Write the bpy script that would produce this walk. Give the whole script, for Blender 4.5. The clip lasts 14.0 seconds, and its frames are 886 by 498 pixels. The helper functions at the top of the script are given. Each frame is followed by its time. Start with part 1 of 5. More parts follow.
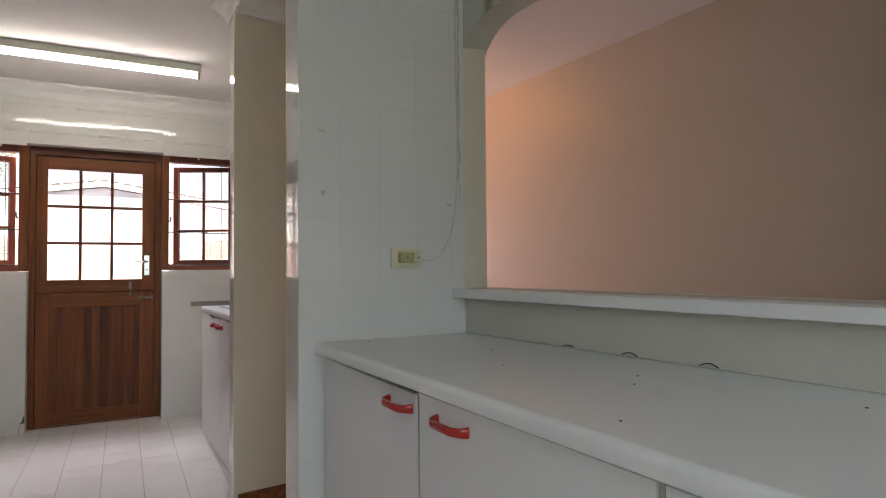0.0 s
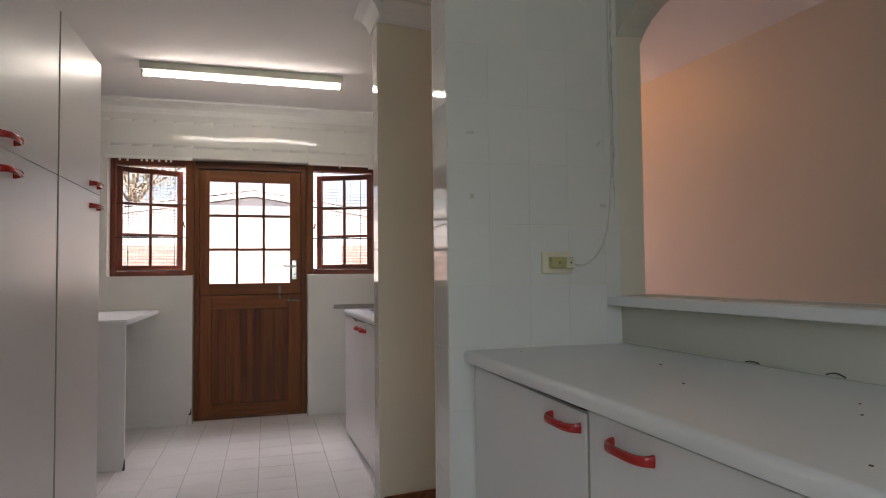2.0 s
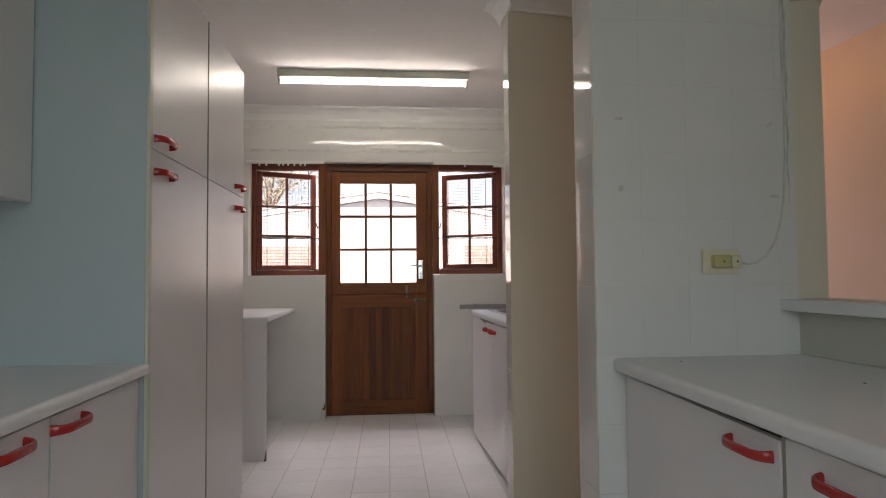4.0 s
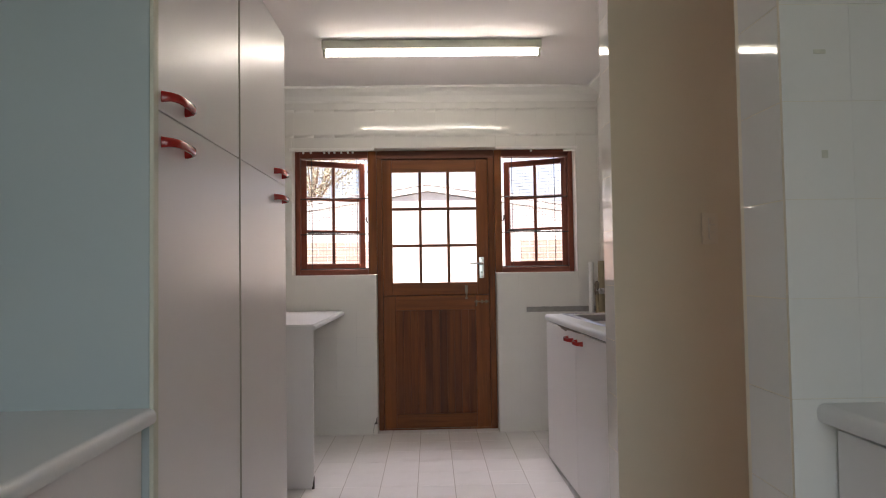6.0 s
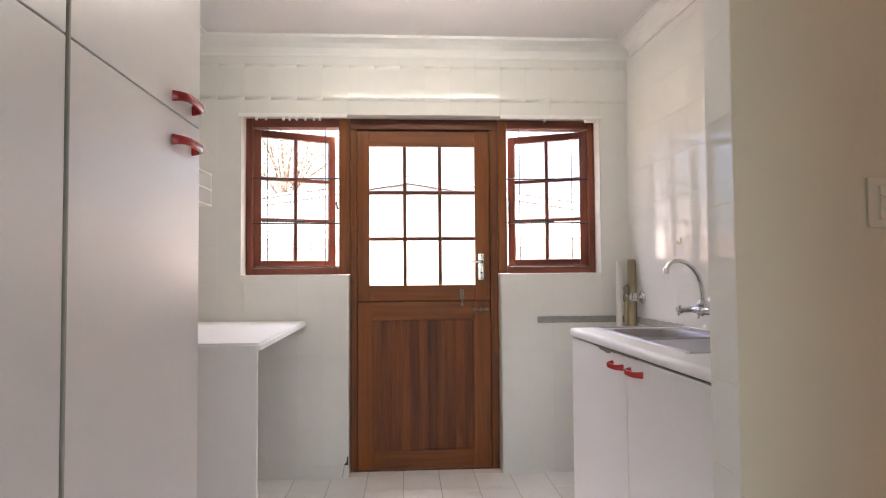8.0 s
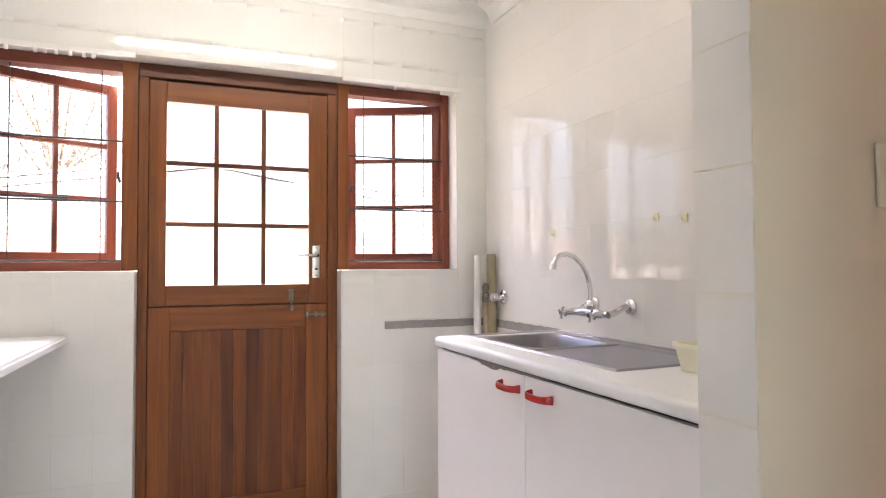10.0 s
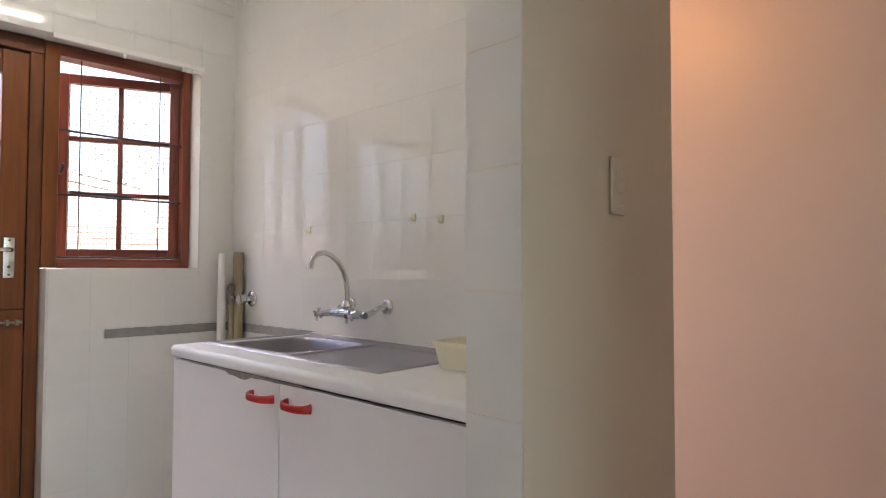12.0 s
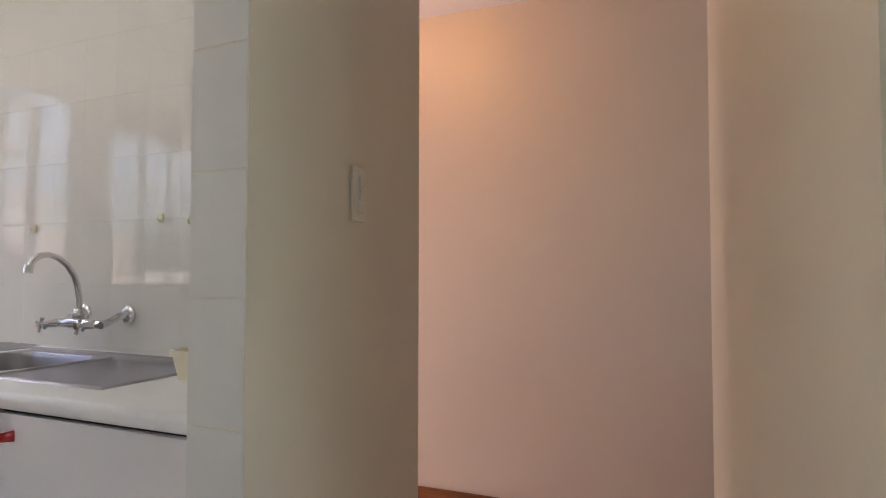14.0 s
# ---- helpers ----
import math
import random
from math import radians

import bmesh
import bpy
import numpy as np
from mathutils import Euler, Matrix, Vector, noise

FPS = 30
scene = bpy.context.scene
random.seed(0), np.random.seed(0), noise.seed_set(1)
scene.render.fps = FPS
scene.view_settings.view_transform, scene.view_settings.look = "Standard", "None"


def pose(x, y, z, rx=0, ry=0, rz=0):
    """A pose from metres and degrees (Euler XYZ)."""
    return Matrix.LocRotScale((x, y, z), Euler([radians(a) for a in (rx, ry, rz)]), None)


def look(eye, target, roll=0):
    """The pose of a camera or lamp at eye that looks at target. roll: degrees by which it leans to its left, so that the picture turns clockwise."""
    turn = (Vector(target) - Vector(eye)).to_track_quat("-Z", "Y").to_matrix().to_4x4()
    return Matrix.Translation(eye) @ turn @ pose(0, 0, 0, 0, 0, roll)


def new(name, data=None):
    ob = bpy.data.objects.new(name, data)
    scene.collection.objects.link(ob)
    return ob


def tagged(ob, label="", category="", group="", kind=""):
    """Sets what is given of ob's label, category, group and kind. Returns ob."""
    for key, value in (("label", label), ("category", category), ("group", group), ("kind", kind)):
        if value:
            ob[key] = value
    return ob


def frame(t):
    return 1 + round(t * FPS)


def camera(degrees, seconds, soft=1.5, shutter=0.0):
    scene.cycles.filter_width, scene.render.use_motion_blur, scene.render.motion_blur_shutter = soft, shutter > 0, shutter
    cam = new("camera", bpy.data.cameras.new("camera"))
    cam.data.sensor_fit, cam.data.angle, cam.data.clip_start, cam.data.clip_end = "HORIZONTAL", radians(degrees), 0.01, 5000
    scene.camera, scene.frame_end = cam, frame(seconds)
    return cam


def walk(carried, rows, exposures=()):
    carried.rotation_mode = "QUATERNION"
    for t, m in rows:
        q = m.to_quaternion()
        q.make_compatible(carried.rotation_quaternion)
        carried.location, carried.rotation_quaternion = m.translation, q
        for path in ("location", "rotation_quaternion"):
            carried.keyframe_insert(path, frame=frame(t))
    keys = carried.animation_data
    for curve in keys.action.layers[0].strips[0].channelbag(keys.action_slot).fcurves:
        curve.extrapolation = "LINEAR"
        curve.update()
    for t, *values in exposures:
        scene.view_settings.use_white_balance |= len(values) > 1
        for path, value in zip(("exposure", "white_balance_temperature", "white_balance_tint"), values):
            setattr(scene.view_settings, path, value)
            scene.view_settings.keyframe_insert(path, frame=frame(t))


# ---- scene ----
cam = camera(72.2, 14.0, soft=1.1)
PATH = [
    (0, (0.188, -5.421, 1.162), (1.121, -3.654, 1.226), -0.5),
    (0.5, (0.175, -5.39, 1.159), (1.006, -3.572, 1.229), -0.6),
    (1, (0.168, -5.36, 1.163), (0.902, -3.5, 1.236), -0.6),
    (1.5, (0.151, -5.337, 1.173), (0.796, -3.445, 1.246), -0.7),
    (2, (0.139, -5.297, 1.173), (0.696, -3.378, 1.25), -0.6),
    (2.5, (0.124, -5.265, 1.175), (0.57, -3.317, 1.254), -0.6),
    (3, (0.101, -5.254, 1.182), (0.447, -3.285, 1.258), -0.7),
    (3.5, (0.088, -5.223, 1.177), (0.352, -3.242, 1.254), -0.6),
    (4, (0.091, -5.16, 1.174), (0.27, -3.17, 1.254), -0.5),
    (6.5, (-0.054, -4.385, 1.205), (-0.014, -2.386, 1.269), -0.9),
    (7, (-0.067, -4.143, 1.201), (-0.013, -2.145, 1.271), -0.6),
    (9.5, (-0.133, -3.122, 1.167), (0.363, -1.186, 1.229), -0.5),
    (10, (-0.138, -3.013, 1.173), (0.586, -1.15, 1.236), -0.3),
    (10.5, (-0.138, -2.93, 1.18), (0.795, -1.162, 1.238), -0.3),
    (11, (-0.145, -2.897, 1.173), (0.976, -1.242, 1.236), -0.0),
    (11.5, (-0.14, -2.888, 1.167), (1.135, -1.349, 1.231), -0.1),
    (12, (-0.119, -2.902, 1.166), (1.294, -1.488, 1.232), 0.1),
    (12.5, (-0.09, -2.93, 1.168), (1.453, -1.659, 1.237), 0.1),
    (13, (-0.067, -2.953, 1.169), (1.588, -1.832, 1.239), 0.2),
    (13.5, (-0.071, -2.984, 1.165), (1.671, -2.005, 1.238), 0.0),
    (14, (-0.072, -3.0, 1.173), (1.731, -2.139, 1.247), 0.1),
]
EXPOSURES = [(0, 2.5, 7050, 15), (0.5, 2.44, 7050, 15), (1.0, 2.25, 7100, 16), (4, 2.22, 7100, 16), (6.5, 2.52, 7200, 16), (7, 2.8, 7150, 16), (9.3, 3.56, 6900, 15), (10, 3.68, 6900, 15), (10.5, 3.6, 6900, 15), (12.5, 2.78, 6850, 13), (13, 2.66, 6800, 12), (13.5, 2.76, 6750, 11), (14, 2.98, 6700, 11)]
SKY, SUN, REAR, PASSDAY, BULB, TUBE = 0.15, 4.5, 2.35, 6.2, 0.50, 5.0
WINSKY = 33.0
BULB_AT = (2.06, -1.68, 2.385)
walk(cam, [(t, look(eye, target, roll)) for t, eye, target, roll in PATH], EXPOSURES)

# ---- world, sun, lights ----
world = bpy.data.worlds.new("sky")
world.use_nodes = True
scene.world = world
wn = world.node_tree
sky = wn.nodes.new("ShaderNodeTexSky")
sky.sky_type = "NISHITA"
sky.sun_disc = False
sky.sun_elevation = radians(50)
sky.sun_rotation = radians(100)
sky.air_density, sky.dust_density, sky.ozone_density = 0.6, 6.0, 0.4
bg = wn.nodes["Background"]
bg.inputs["Strength"].default_value = SKY
wn.links.new(sky.outputs[0], bg.inputs[0])

sun_data = bpy.data.lights.new("sun", "SUN")
sun_data.energy, sun_data.angle, sun_data.color = SUN, radians(0.6), (1.0, 0.95, 0.88)
sun = new("sun", sun_data)
sun.matrix_world = look((0, 0, 30), (-9, 1.6, 30 - 13))


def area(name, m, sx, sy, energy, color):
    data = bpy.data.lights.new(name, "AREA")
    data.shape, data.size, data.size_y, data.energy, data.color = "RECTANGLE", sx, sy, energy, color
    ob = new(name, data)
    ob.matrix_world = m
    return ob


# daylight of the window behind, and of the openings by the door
area("rear_window_light", look((0.1, -6.75, 1.6), (0.1, 0, 1.25)), 1.7, 1.2, REAR, (0.68, 0.90, 0.93))
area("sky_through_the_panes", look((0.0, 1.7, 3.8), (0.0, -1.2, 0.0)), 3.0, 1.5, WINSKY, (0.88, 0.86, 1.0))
area("passage_window_light", look((2.1, 1.35, 1.2), (2.1, -2.5, 0.1)), 0.9, 1.3, PASSDAY, (1.0, 0.80, 0.90))
bulb_data = bpy.data.lights.new("passage_bulb_light", "POINT")
bulb_data.energy, bulb_data.color, bulb_data.shadow_soft_size = BULB, (1.0, 0.40, 0.07), 0.04
bulb_light = new("passage_bulb_light", bulb_data)
bulb_light.location = BULB_AT


# ---- materials ----
def mat(name, color, rough=0.5, metal=0.0, vary=0.06, scale=6.0, fine=120.0, bump=0.05, bump_scale=40.0, spec=0.5, coat=0.0,
        stain=None, stain_amount=0.0, stain_scale=2.5, random_vary=0.0, stretch=(1, 1, 1)):
    m = bpy.data.materials.new(name)
    m.use_nodes = True
    nt = m.node_tree
    n, l = nt.nodes, nt.links
    b = n["Principled BSDF"]
    b.inputs["Metallic"].default_value = metal
    b.inputs["Specular IOR Level"].default_value = spec
    b.inputs["Coat Weight"].default_value = coat
    tc = n.new("ShaderNodeTexCoord")
    mp = n.new("ShaderNodeMapping")
    mp.inputs["Scale"].default_value = stretch
    l.new(tc.outputs["Object"], mp.inputs["Vector"])
    big = n.new("ShaderNodeTexNoise")
    big.inputs["Scale"].default_value, big.inputs["Detail"].default_value = scale, 5
    small = n.new("ShaderNodeTexNoise")
    small.inputs["Scale"].default_value, small.inputs["Detail"].default_value = fine, 3
    l.new(mp.outputs[0], big.inputs["Vector"])
    l.new(mp.outputs[0], small.inputs["Vector"])
    add = n.new("ShaderNodeMath")
    add.operation = "MULTIPLY_ADD"
    add.inputs[1].default_value = 0.35
    l.new(small.outputs["Fac"], add.inputs[0])
    l.new(big.outputs["Fac"], add.inputs[2])
    ramp = n.new("ShaderNodeMapRange")
    ramp.inputs["From Min"].default_value, ramp.inputs["From Max"].default_value = 0.3, 1.05
    ramp.inputs["To Min"].default_value, ramp.inputs["To Max"].default_value = 1 - vary, 1 + vary
    l.new(add.outputs[0], ramp.inputs["Value"])
    hsv = n.new("ShaderNodeHueSaturation")
    hsv.inputs["Color"].default_value = (*color, 1)
    l.new(ramp.outputs[0], hsv.inputs["Value"])
    out = hsv.outputs[0]
    if random_vary:
        info = n.new("ShaderNodeObjectInfo")
        rr = n.new("ShaderNodeMapRange")
        rr.inputs["To Min"].default_value, rr.inputs["To Max"].default_value = 1 - random_vary, 1 + random_vary
        l.new(info.outputs["Random"], rr.inputs["Value"])
        h2 = n.new("ShaderNodeHueSaturation")
        l.new(out, h2.inputs["Color"])
        l.new(rr.outputs[0], h2.inputs["Value"])
        out = h2.outputs[0]
    if stain:
        sn = n.new("ShaderNodeTexNoise")
        sn.inputs["Scale"].default_value, sn.inputs["Detail"].default_value = stain_scale, 8
        l.new(tc.outputs["Object"], sn.inputs["Vector"])
        sr = n.new("ShaderNodeMapRange")
        sr.inputs["From Min"].default_value, sr.inputs["From Max"].default_value = 0.55, 0.8
        sr.inputs["To Max"].default_value = stain_amount
        l.new(sn.outputs["Fac"], sr.inputs["Value"])
        mix = n.new("ShaderNodeMix")
        mix.data_type = "RGBA"
        mix.inputs["B"].default_value = (*stain, 1)
        l.new(sr.outputs[0], mix.inputs["Factor"])
        l.new(out, mix.inputs["A"])
        out = mix.outputs["Result"]
    l.new(out, b.inputs["Base Color"])
    rg = n.new("ShaderNodeMapRange")
    rg.inputs["To Min"].default_value, rg.inputs["To Max"].default_value = max(0.02, rough * 0.8), min(1, rough * 1.2)
    l.new(big.outputs["Fac"], rg.inputs["Value"])
    l.new(rg.outputs[0], b.inputs["Roughness"])
    if bump:
        bn = n.new("ShaderNodeTexNoise")
        bn.inputs["Scale"].default_value, bn.inputs["Detail"].default_value = bump_scale, 4
        l.new(mp.outputs[0], bn.inputs["Vector"])
        bp = n.new("ShaderNodeBump")
        bp.inputs["Strength"].default_value, bp.inputs["Distance"].default_value = bump, 0.004
        l.new(bn.outputs["Fac"], bp.inputs["Height"])
        l.new(bp.outputs[0], b.inputs["Normal"])
    return m


def wood(name, light, dark, rough=0.4, axis="Z", scale=1.0, random_vary=0.0):
    """Grain along one axis."""
    m = bpy.data.materials.new(name)
    m.use_nodes = True
    n, l = m.node_tree.nodes, m.node_tree.links
    b = n["Principled BSDF"]
    tc = n.new("ShaderNodeTexCoord")
    mp = n.new("ShaderNodeMapping")
    s = {"X": (1.2, 22, 22), "Y": (22, 1.2, 22), "Z": (22, 22, 1.2)}[axis]
    mp.inputs["Scale"].default_value = tuple(v * scale for v in s)
    l.new(tc.outputs["Object"], mp.inputs["Vector"])
    n1 = n.new("ShaderNodeTexNoise")
    n1.inputs["Scale"].default_value, n1.inputs["Detail"].default_value, n1.inputs["Distortion"].default_value = 1.2, 6, 0.8
    n2 = n.new("ShaderNodeTexNoise")
    n2.inputs["Scale"].default_value, n2.inputs["Detail"].default_value = 6.0, 3
    l.new(mp.outputs[0], n1.inputs["Vector"])
    l.new(mp.outputs[0], n2.inputs["Vector"])
    ma = n.new("ShaderNodeMath")
    ma.operation = "MULTIPLY_ADD"
    ma.inputs[1].default_value = 0.3
    l.new(n2.outputs["Fac"], ma.inputs[0])
    l.new(n1.outputs["Fac"], ma.inputs[2])
    cr = n.new("ShaderNodeValToRGB")
    cr.color_ramp.elements[0].position, cr.color_ramp.elements[0].color = 0.45, (*dark, 1)
    cr.color_ramp.elements[1].position, cr.color_ramp.elements[1].color = 0.85, (*light, 1)
    l.new(ma.outputs[0], cr.inputs["Fac"])
    out = cr.outputs["Color"]
    if random_vary:
        info = n.new("ShaderNodeObjectInfo")
        rr = n.new("ShaderNodeMapRange")
        rr.inputs["To Min"].default_value, rr.inputs["To Max"].default_value = 1 - random_vary, 1 + random_vary
        l.new(info.outputs["Random"], rr.inputs["Value"])
        h2 = n.new("ShaderNodeHueSaturation")
        l.new(out, h2.inputs["Color"])
        l.new(rr.outputs[0], h2.inputs["Value"])
        out = h2.outputs[0]
    l.new(out, b.inputs["Base Color"])
    b.inputs["Roughness"].default_value = rough
    b.inputs["Specular IOR Level"].default_value = 0.3
    bp = n.new("ShaderNodeBump")
    bp.inputs["Strength"].default_value, bp.inputs["Distance"].default_value = 0.12, 0.002
    l.new(ma.outputs[0], bp.inputs["Height"])
    l.new(bp.outputs[0], b.inputs["Normal"])
    return m


def glow(name, color, strength):
    m = bpy.data.materials.new(name)
    m.use_nodes = True
    b = m.node_tree.nodes["Principled BSDF"]
    b.inputs["Base Color"].default_value = (0.9, 0.9, 0.9, 1)
    b.inputs["Emission Color"].default_value = (*color, 1)
    b.inputs["Emission Strength"].default_value = strength
    return m


def clear_glass(name):
    m = bpy.data.materials.new(name)
    m.use_nodes = True
    b = m.node_tree.nodes["Principled BSDF"]
    b.inputs["Base Color"].default_value = (0.97, 0.98, 0.98, 1)
    b.inputs["Transmission Weight"].default_value = 1.0
    b.inputs["Roughness"].default_value = 0.0
    b.inputs["IOR"].default_value = 1.1
    return m


M_HATCH = mat("hatch_wall_paint", (0.58, 0.565, 0.485), 0.7, vary=0.04, scale=3, bump=0.12, bump_scale=60, stain=(0.52, 0.50, 0.40), stain_amount=0.25, stain_scale=1.6)
M_REAR = mat("rear_paint", (0.72, 0.71, 0.68), 0.8, vary=0.04, bump=0.15)
M_CREAM = mat("cream_paint", (0.72, 0.66, 0.53), 0.55, vary=0.03, scale=2.5, bump=0.15, bump_scale=35, stain=(0.60, 0.54, 0.42), stain_amount=0.2, stain_scale=1.5)
M_PEACH = mat("passage_paint", (0.69, 0.60, 0.51), 0.42, vary=0.03, scale=2, bump=0.12, bump_scale=35)
M_CEIL = mat("ceiling_paint", (0.78, 0.76, 0.75), 0.9, vary=0.03, scale=2, bump=0.1, bump_scale=70, stain=(0.66, 0.63, 0.60), stain_amount=0.2, stain_scale=0.8)
M_CORNICE = mat("cornice_paint", (0.78, 0.77, 0.74), 0.75, vary=0.03)
M_TILE = mat("glazed_wall_tile", (0.74, 0.73, 0.69), 0.045, vary=0.025, scale=5, fine=60, bump=0.02, bump_scale=6, spec=0.37, random_vary=0.012, stain=(0.62, 0.60, 0.54), stain_amount=0.18, stain_scale=3)
M_GROUT = mat("wall_grout", (0.66, 0.65, 0.60), 0.6, vary=0.04, scale=20)
M_FTILE = mat("floor_tile_glaze", (0.84, 0.82, 0.80), 0.17, vary=0.035, scale=7, bump=0.05, bump_scale=18, random_vary=0.03, stain=(0.50, 0.47, 0.41), stain_amount=0.25, stain_scale=4)
M_FGROUT = mat("floor_grout", (0.38, 0.35, 0.30), 0.9, vary=0.25, scale=14)
M_MELAMINE = mat("white_melamine", (0.77, 0.75, 0.74), 0.33, spec=0.65, vary=0.02, scale=2, bump=0.03, bump_scale=180, stain=(0.64, 0.62, 0.58), stain_amount=0.12, stain_scale=2)
# melamine made bluer and darker, so cool dim daylight sits in its colour
M_PANEL_COOL = mat("melamine_cool_light_tint", (0.47, 0.545, 0.555), 0.4, vary=0.025, scale=2, bump=0.03, bump_scale=180)
M_TOP = mat("white_laminate_top", (0.77, 0.77, 0.76), 0.33, vary=0.025, scale=3, bump=0.04, bump_scale=220, stain=(0.66, 0.65, 0.60), stain_amount=0.18, stain_scale=3)
M_EDGING = mat("pale_edging", (0.66, 0.66, 0.55), 0.45, vary=0.04)
# near-black for dark edges; also paints the shadow in gaps above doors
M_EDGE_SHADE = mat("dark_edge_and_gap_shade", (0.06, 0.05, 0.045), 0.8, vary=0.3)
M_CHIP = mat("bare_chipboard", (0.23, 0.20, 0.17), 0.9, vary=0.35, scale=60, bump=0.5, bump_scale=150)
M_STRIP = mat("greyed_profile", (0.36, 0.35, 0.30), 0.45, vary=0.1)
M_RED = mat("red_plastic", (0.42, 0.018, 0.015), 0.22, vary=0.08, scale=20, bump=0.02, coat=0.2)
M_DOORWOOD = wood("varnished_door_wood", (0.25, 0.079, 0.017), (0.150, 0.043, 0.010), 0.38)
M_DOORRAIL = wood("varnished_rail_wood", (0.24, 0.075, 0.016), (0.140, 0.040, 0.009), 0.38, axis="X")
M_BOARD = wood("varnished_board_wood", (0.190, 0.056, 0.012), (0.095, 0.026, 0.007), 0.40, random_vary=0.40)
M_WINWOOD = wood("red_stained_window_wood", (0.24, 0.070, 0.040), (0.115, 0.031, 0.019), 0.42)
M_WINRAIL = wood("red_stained_rail_wood", (0.24, 0.070, 0.040), (0.115, 0.031, 0.019), 0.42, axis="X")
M_FRAMERAIL = wood("dark_head_wood", (0.17, 0.055, 0.022), (0.075, 0.022, 0.010), 0.42, axis="X")
M_FRAMEWOOD = wood("dark_frame_wood", (0.205, 0.064, 0.015), (0.095, 0.029, 0.008), 0.42)
M_SKIRT = wood("skirting_wood", (0.30, 0.11, 0.035), (0.16, 0.05, 0.018), 0.4, axis="Y")
M_STEEL = mat("brushed_steel", (0.37, 0.355, 0.37), 0.33, metal=1.0, vary=0.04, scale=3, fine=200, bump=0.0)
M_CHROME = mat("chrome", (0.72, 0.72, 0.72), 0.12, metal=1.0, vary=0.06, scale=30, bump=0.01)
M_BATTEN = mat("aged_lamp_enamel", (0.58, 0.57, 0.48), 0.4, vary=0.05)
M_SWITCH = mat("switch_plastic", (0.73, 0.68, 0.57), 0.45, vary=0.03)
M_DULL = mat("tarnished_metal", (0.24, 0.21, 0.165), 0.45, metal=0.8, vary=0.25, scale=30)
M_IRON = mat("black_iron_bar", (0.035, 0.03, 0.03), 0.6, vary=0.2)
M_IVORY = mat("ivory_plastic", (0.66, 0.63, 0.42), 0.4, vary=0.05)
M_SOCKET = mat("aged_cream_plastic", (0.74, 0.68, 0.50), 0.4, vary=0.05)
M_OLDPLUG = mat("yellowed_plug", (0.50, 0.45, 0.20), 0.45, vary=0.1)
M_WHITEPL = mat("white_plastic", (0.78, 0.77, 0.74), 0.4, vary=0.03)
M_PIPEWHITE = mat("white_pipe", (0.72, 0.71, 0.67), 0.5, vary=0.08, scale=15, stain=(0.45, 0.40, 0.30), stain_amount=0.5, stain_scale=9)
M_OLDBOARD = mat("weathered_lagging", (0.34, 0.29, 0.18), 0.85, vary=0.3, scale=18, bump=0.4, bump_scale=60, stretch=(1, 1, 0.25))
M_GREYSTRIP = mat("raw_cement_strip", (0.31, 0.30, 0.28), 0.9, vary=0.2, scale=25, bump=0.6, bump_scale=90)
M_CREAMTUB = mat("cream_plastic", (0.82, 0.78, 0.60), 0.4, vary=0.04)
M_GLASS = clear_glass("window_glass")
M_TUBE = glow("lit_tube", (1.0, 0.98, 0.94), TUBE)
M_BULB = glow("lit_bulb", (1.0, 0.6, 0.28), 3.0)
M_CABLE = mat("cable_sheath", (0.66, 0.65, 0.58), 0.5, vary=0.15, scale=25)
M_CONDUIT = mat("stained_sealant", (0.56, 0.55, 0.46), 0.7, vary=0.2, scale=12)
M_EXTWALL = mat("outside_plaster", (0.80, 0.78, 0.76), 0.9, vary=0.08, scale=1.5, bump=0.3)
M_BRICK = mat("outside_face_brick", (0.50, 0.37, 0.32), 0.85, vary=0.2, scale=12)
M_ROOF = mat("outside_roof_tile", (0.60, 0.57, 0.57), 0.8, vary=0.12)
M_PAVE = mat("outside_paving", (0.34, 0.31, 0.29), 0.9, vary=0.12)
M_BARK = mat("bark", (0.16, 0.11, 0.08), 0.9, vary=0.3, bump=0.6)
M_WIRE = mat("galvanised_wire", (0.20, 0.18, 0.17), 0.6, metal=0.0, vary=0.2)
# grey that paints the shadow under the outbuilding's eave
M_EAVESHADE = mat("grey_eave_shade", (0.42, 0.42, 0.43), 0.9, vary=0.12)
# leaf green with distance haze mixed into it, greyer and lighter
M_LEAF = mat("hazed_leaf_green", (0.17, 0.17, 0.13), 0.6, vary=0.3)


# ---- mesh helpers ----
def box_bm(bm, x0, x1, y0, y1, z0, z1, bevel=0.0, seg=1):
    r = bmesh.ops.create_cube(bm, size=1.0)
    vs = r["verts"]
    bmesh.ops.scale(bm, vec=(x1 - x0, y1 - y0, z1 - z0), verts=vs)
    bmesh.ops.translate(bm, vec=((x0 + x1) / 2, (y0 + y1) / 2, (z0 + z1) / 2), verts=vs)
    if bevel:
        es = list({e for v in vs for e in v.link_edges})
        bmesh.ops.bevel(bm, geom=es, offset=bevel, segments=seg, profile=0.5, affect="EDGES")


def finish(name, bm, material, parent=None, label="", smooth=False):
    bmesh.ops.recalc_face_normals(bm, faces=bm.faces[:])
    me = bpy.data.meshes.new(name)
    bm.to_mesh(me)
    bm.free()
    if smooth:
        for p in me.polygons:
            p.use_smooth = True
        me.set_sharp_from_angle(angle=radians(40))
    me.materials.append(material)
    ob = new(name, me)
    if smooth:
        wn_mod = ob.modifiers.new("weighted", "WEIGHTED_NORMAL")
        wn_mod.keep_sharp = True
    if parent:
        ob.parent = parent
    if label:
        ob["label"] = label
    return ob


def part(name, bm, material, parent, label="", smooth=False):
    return finish(name, bm, material, parent, label, smooth)


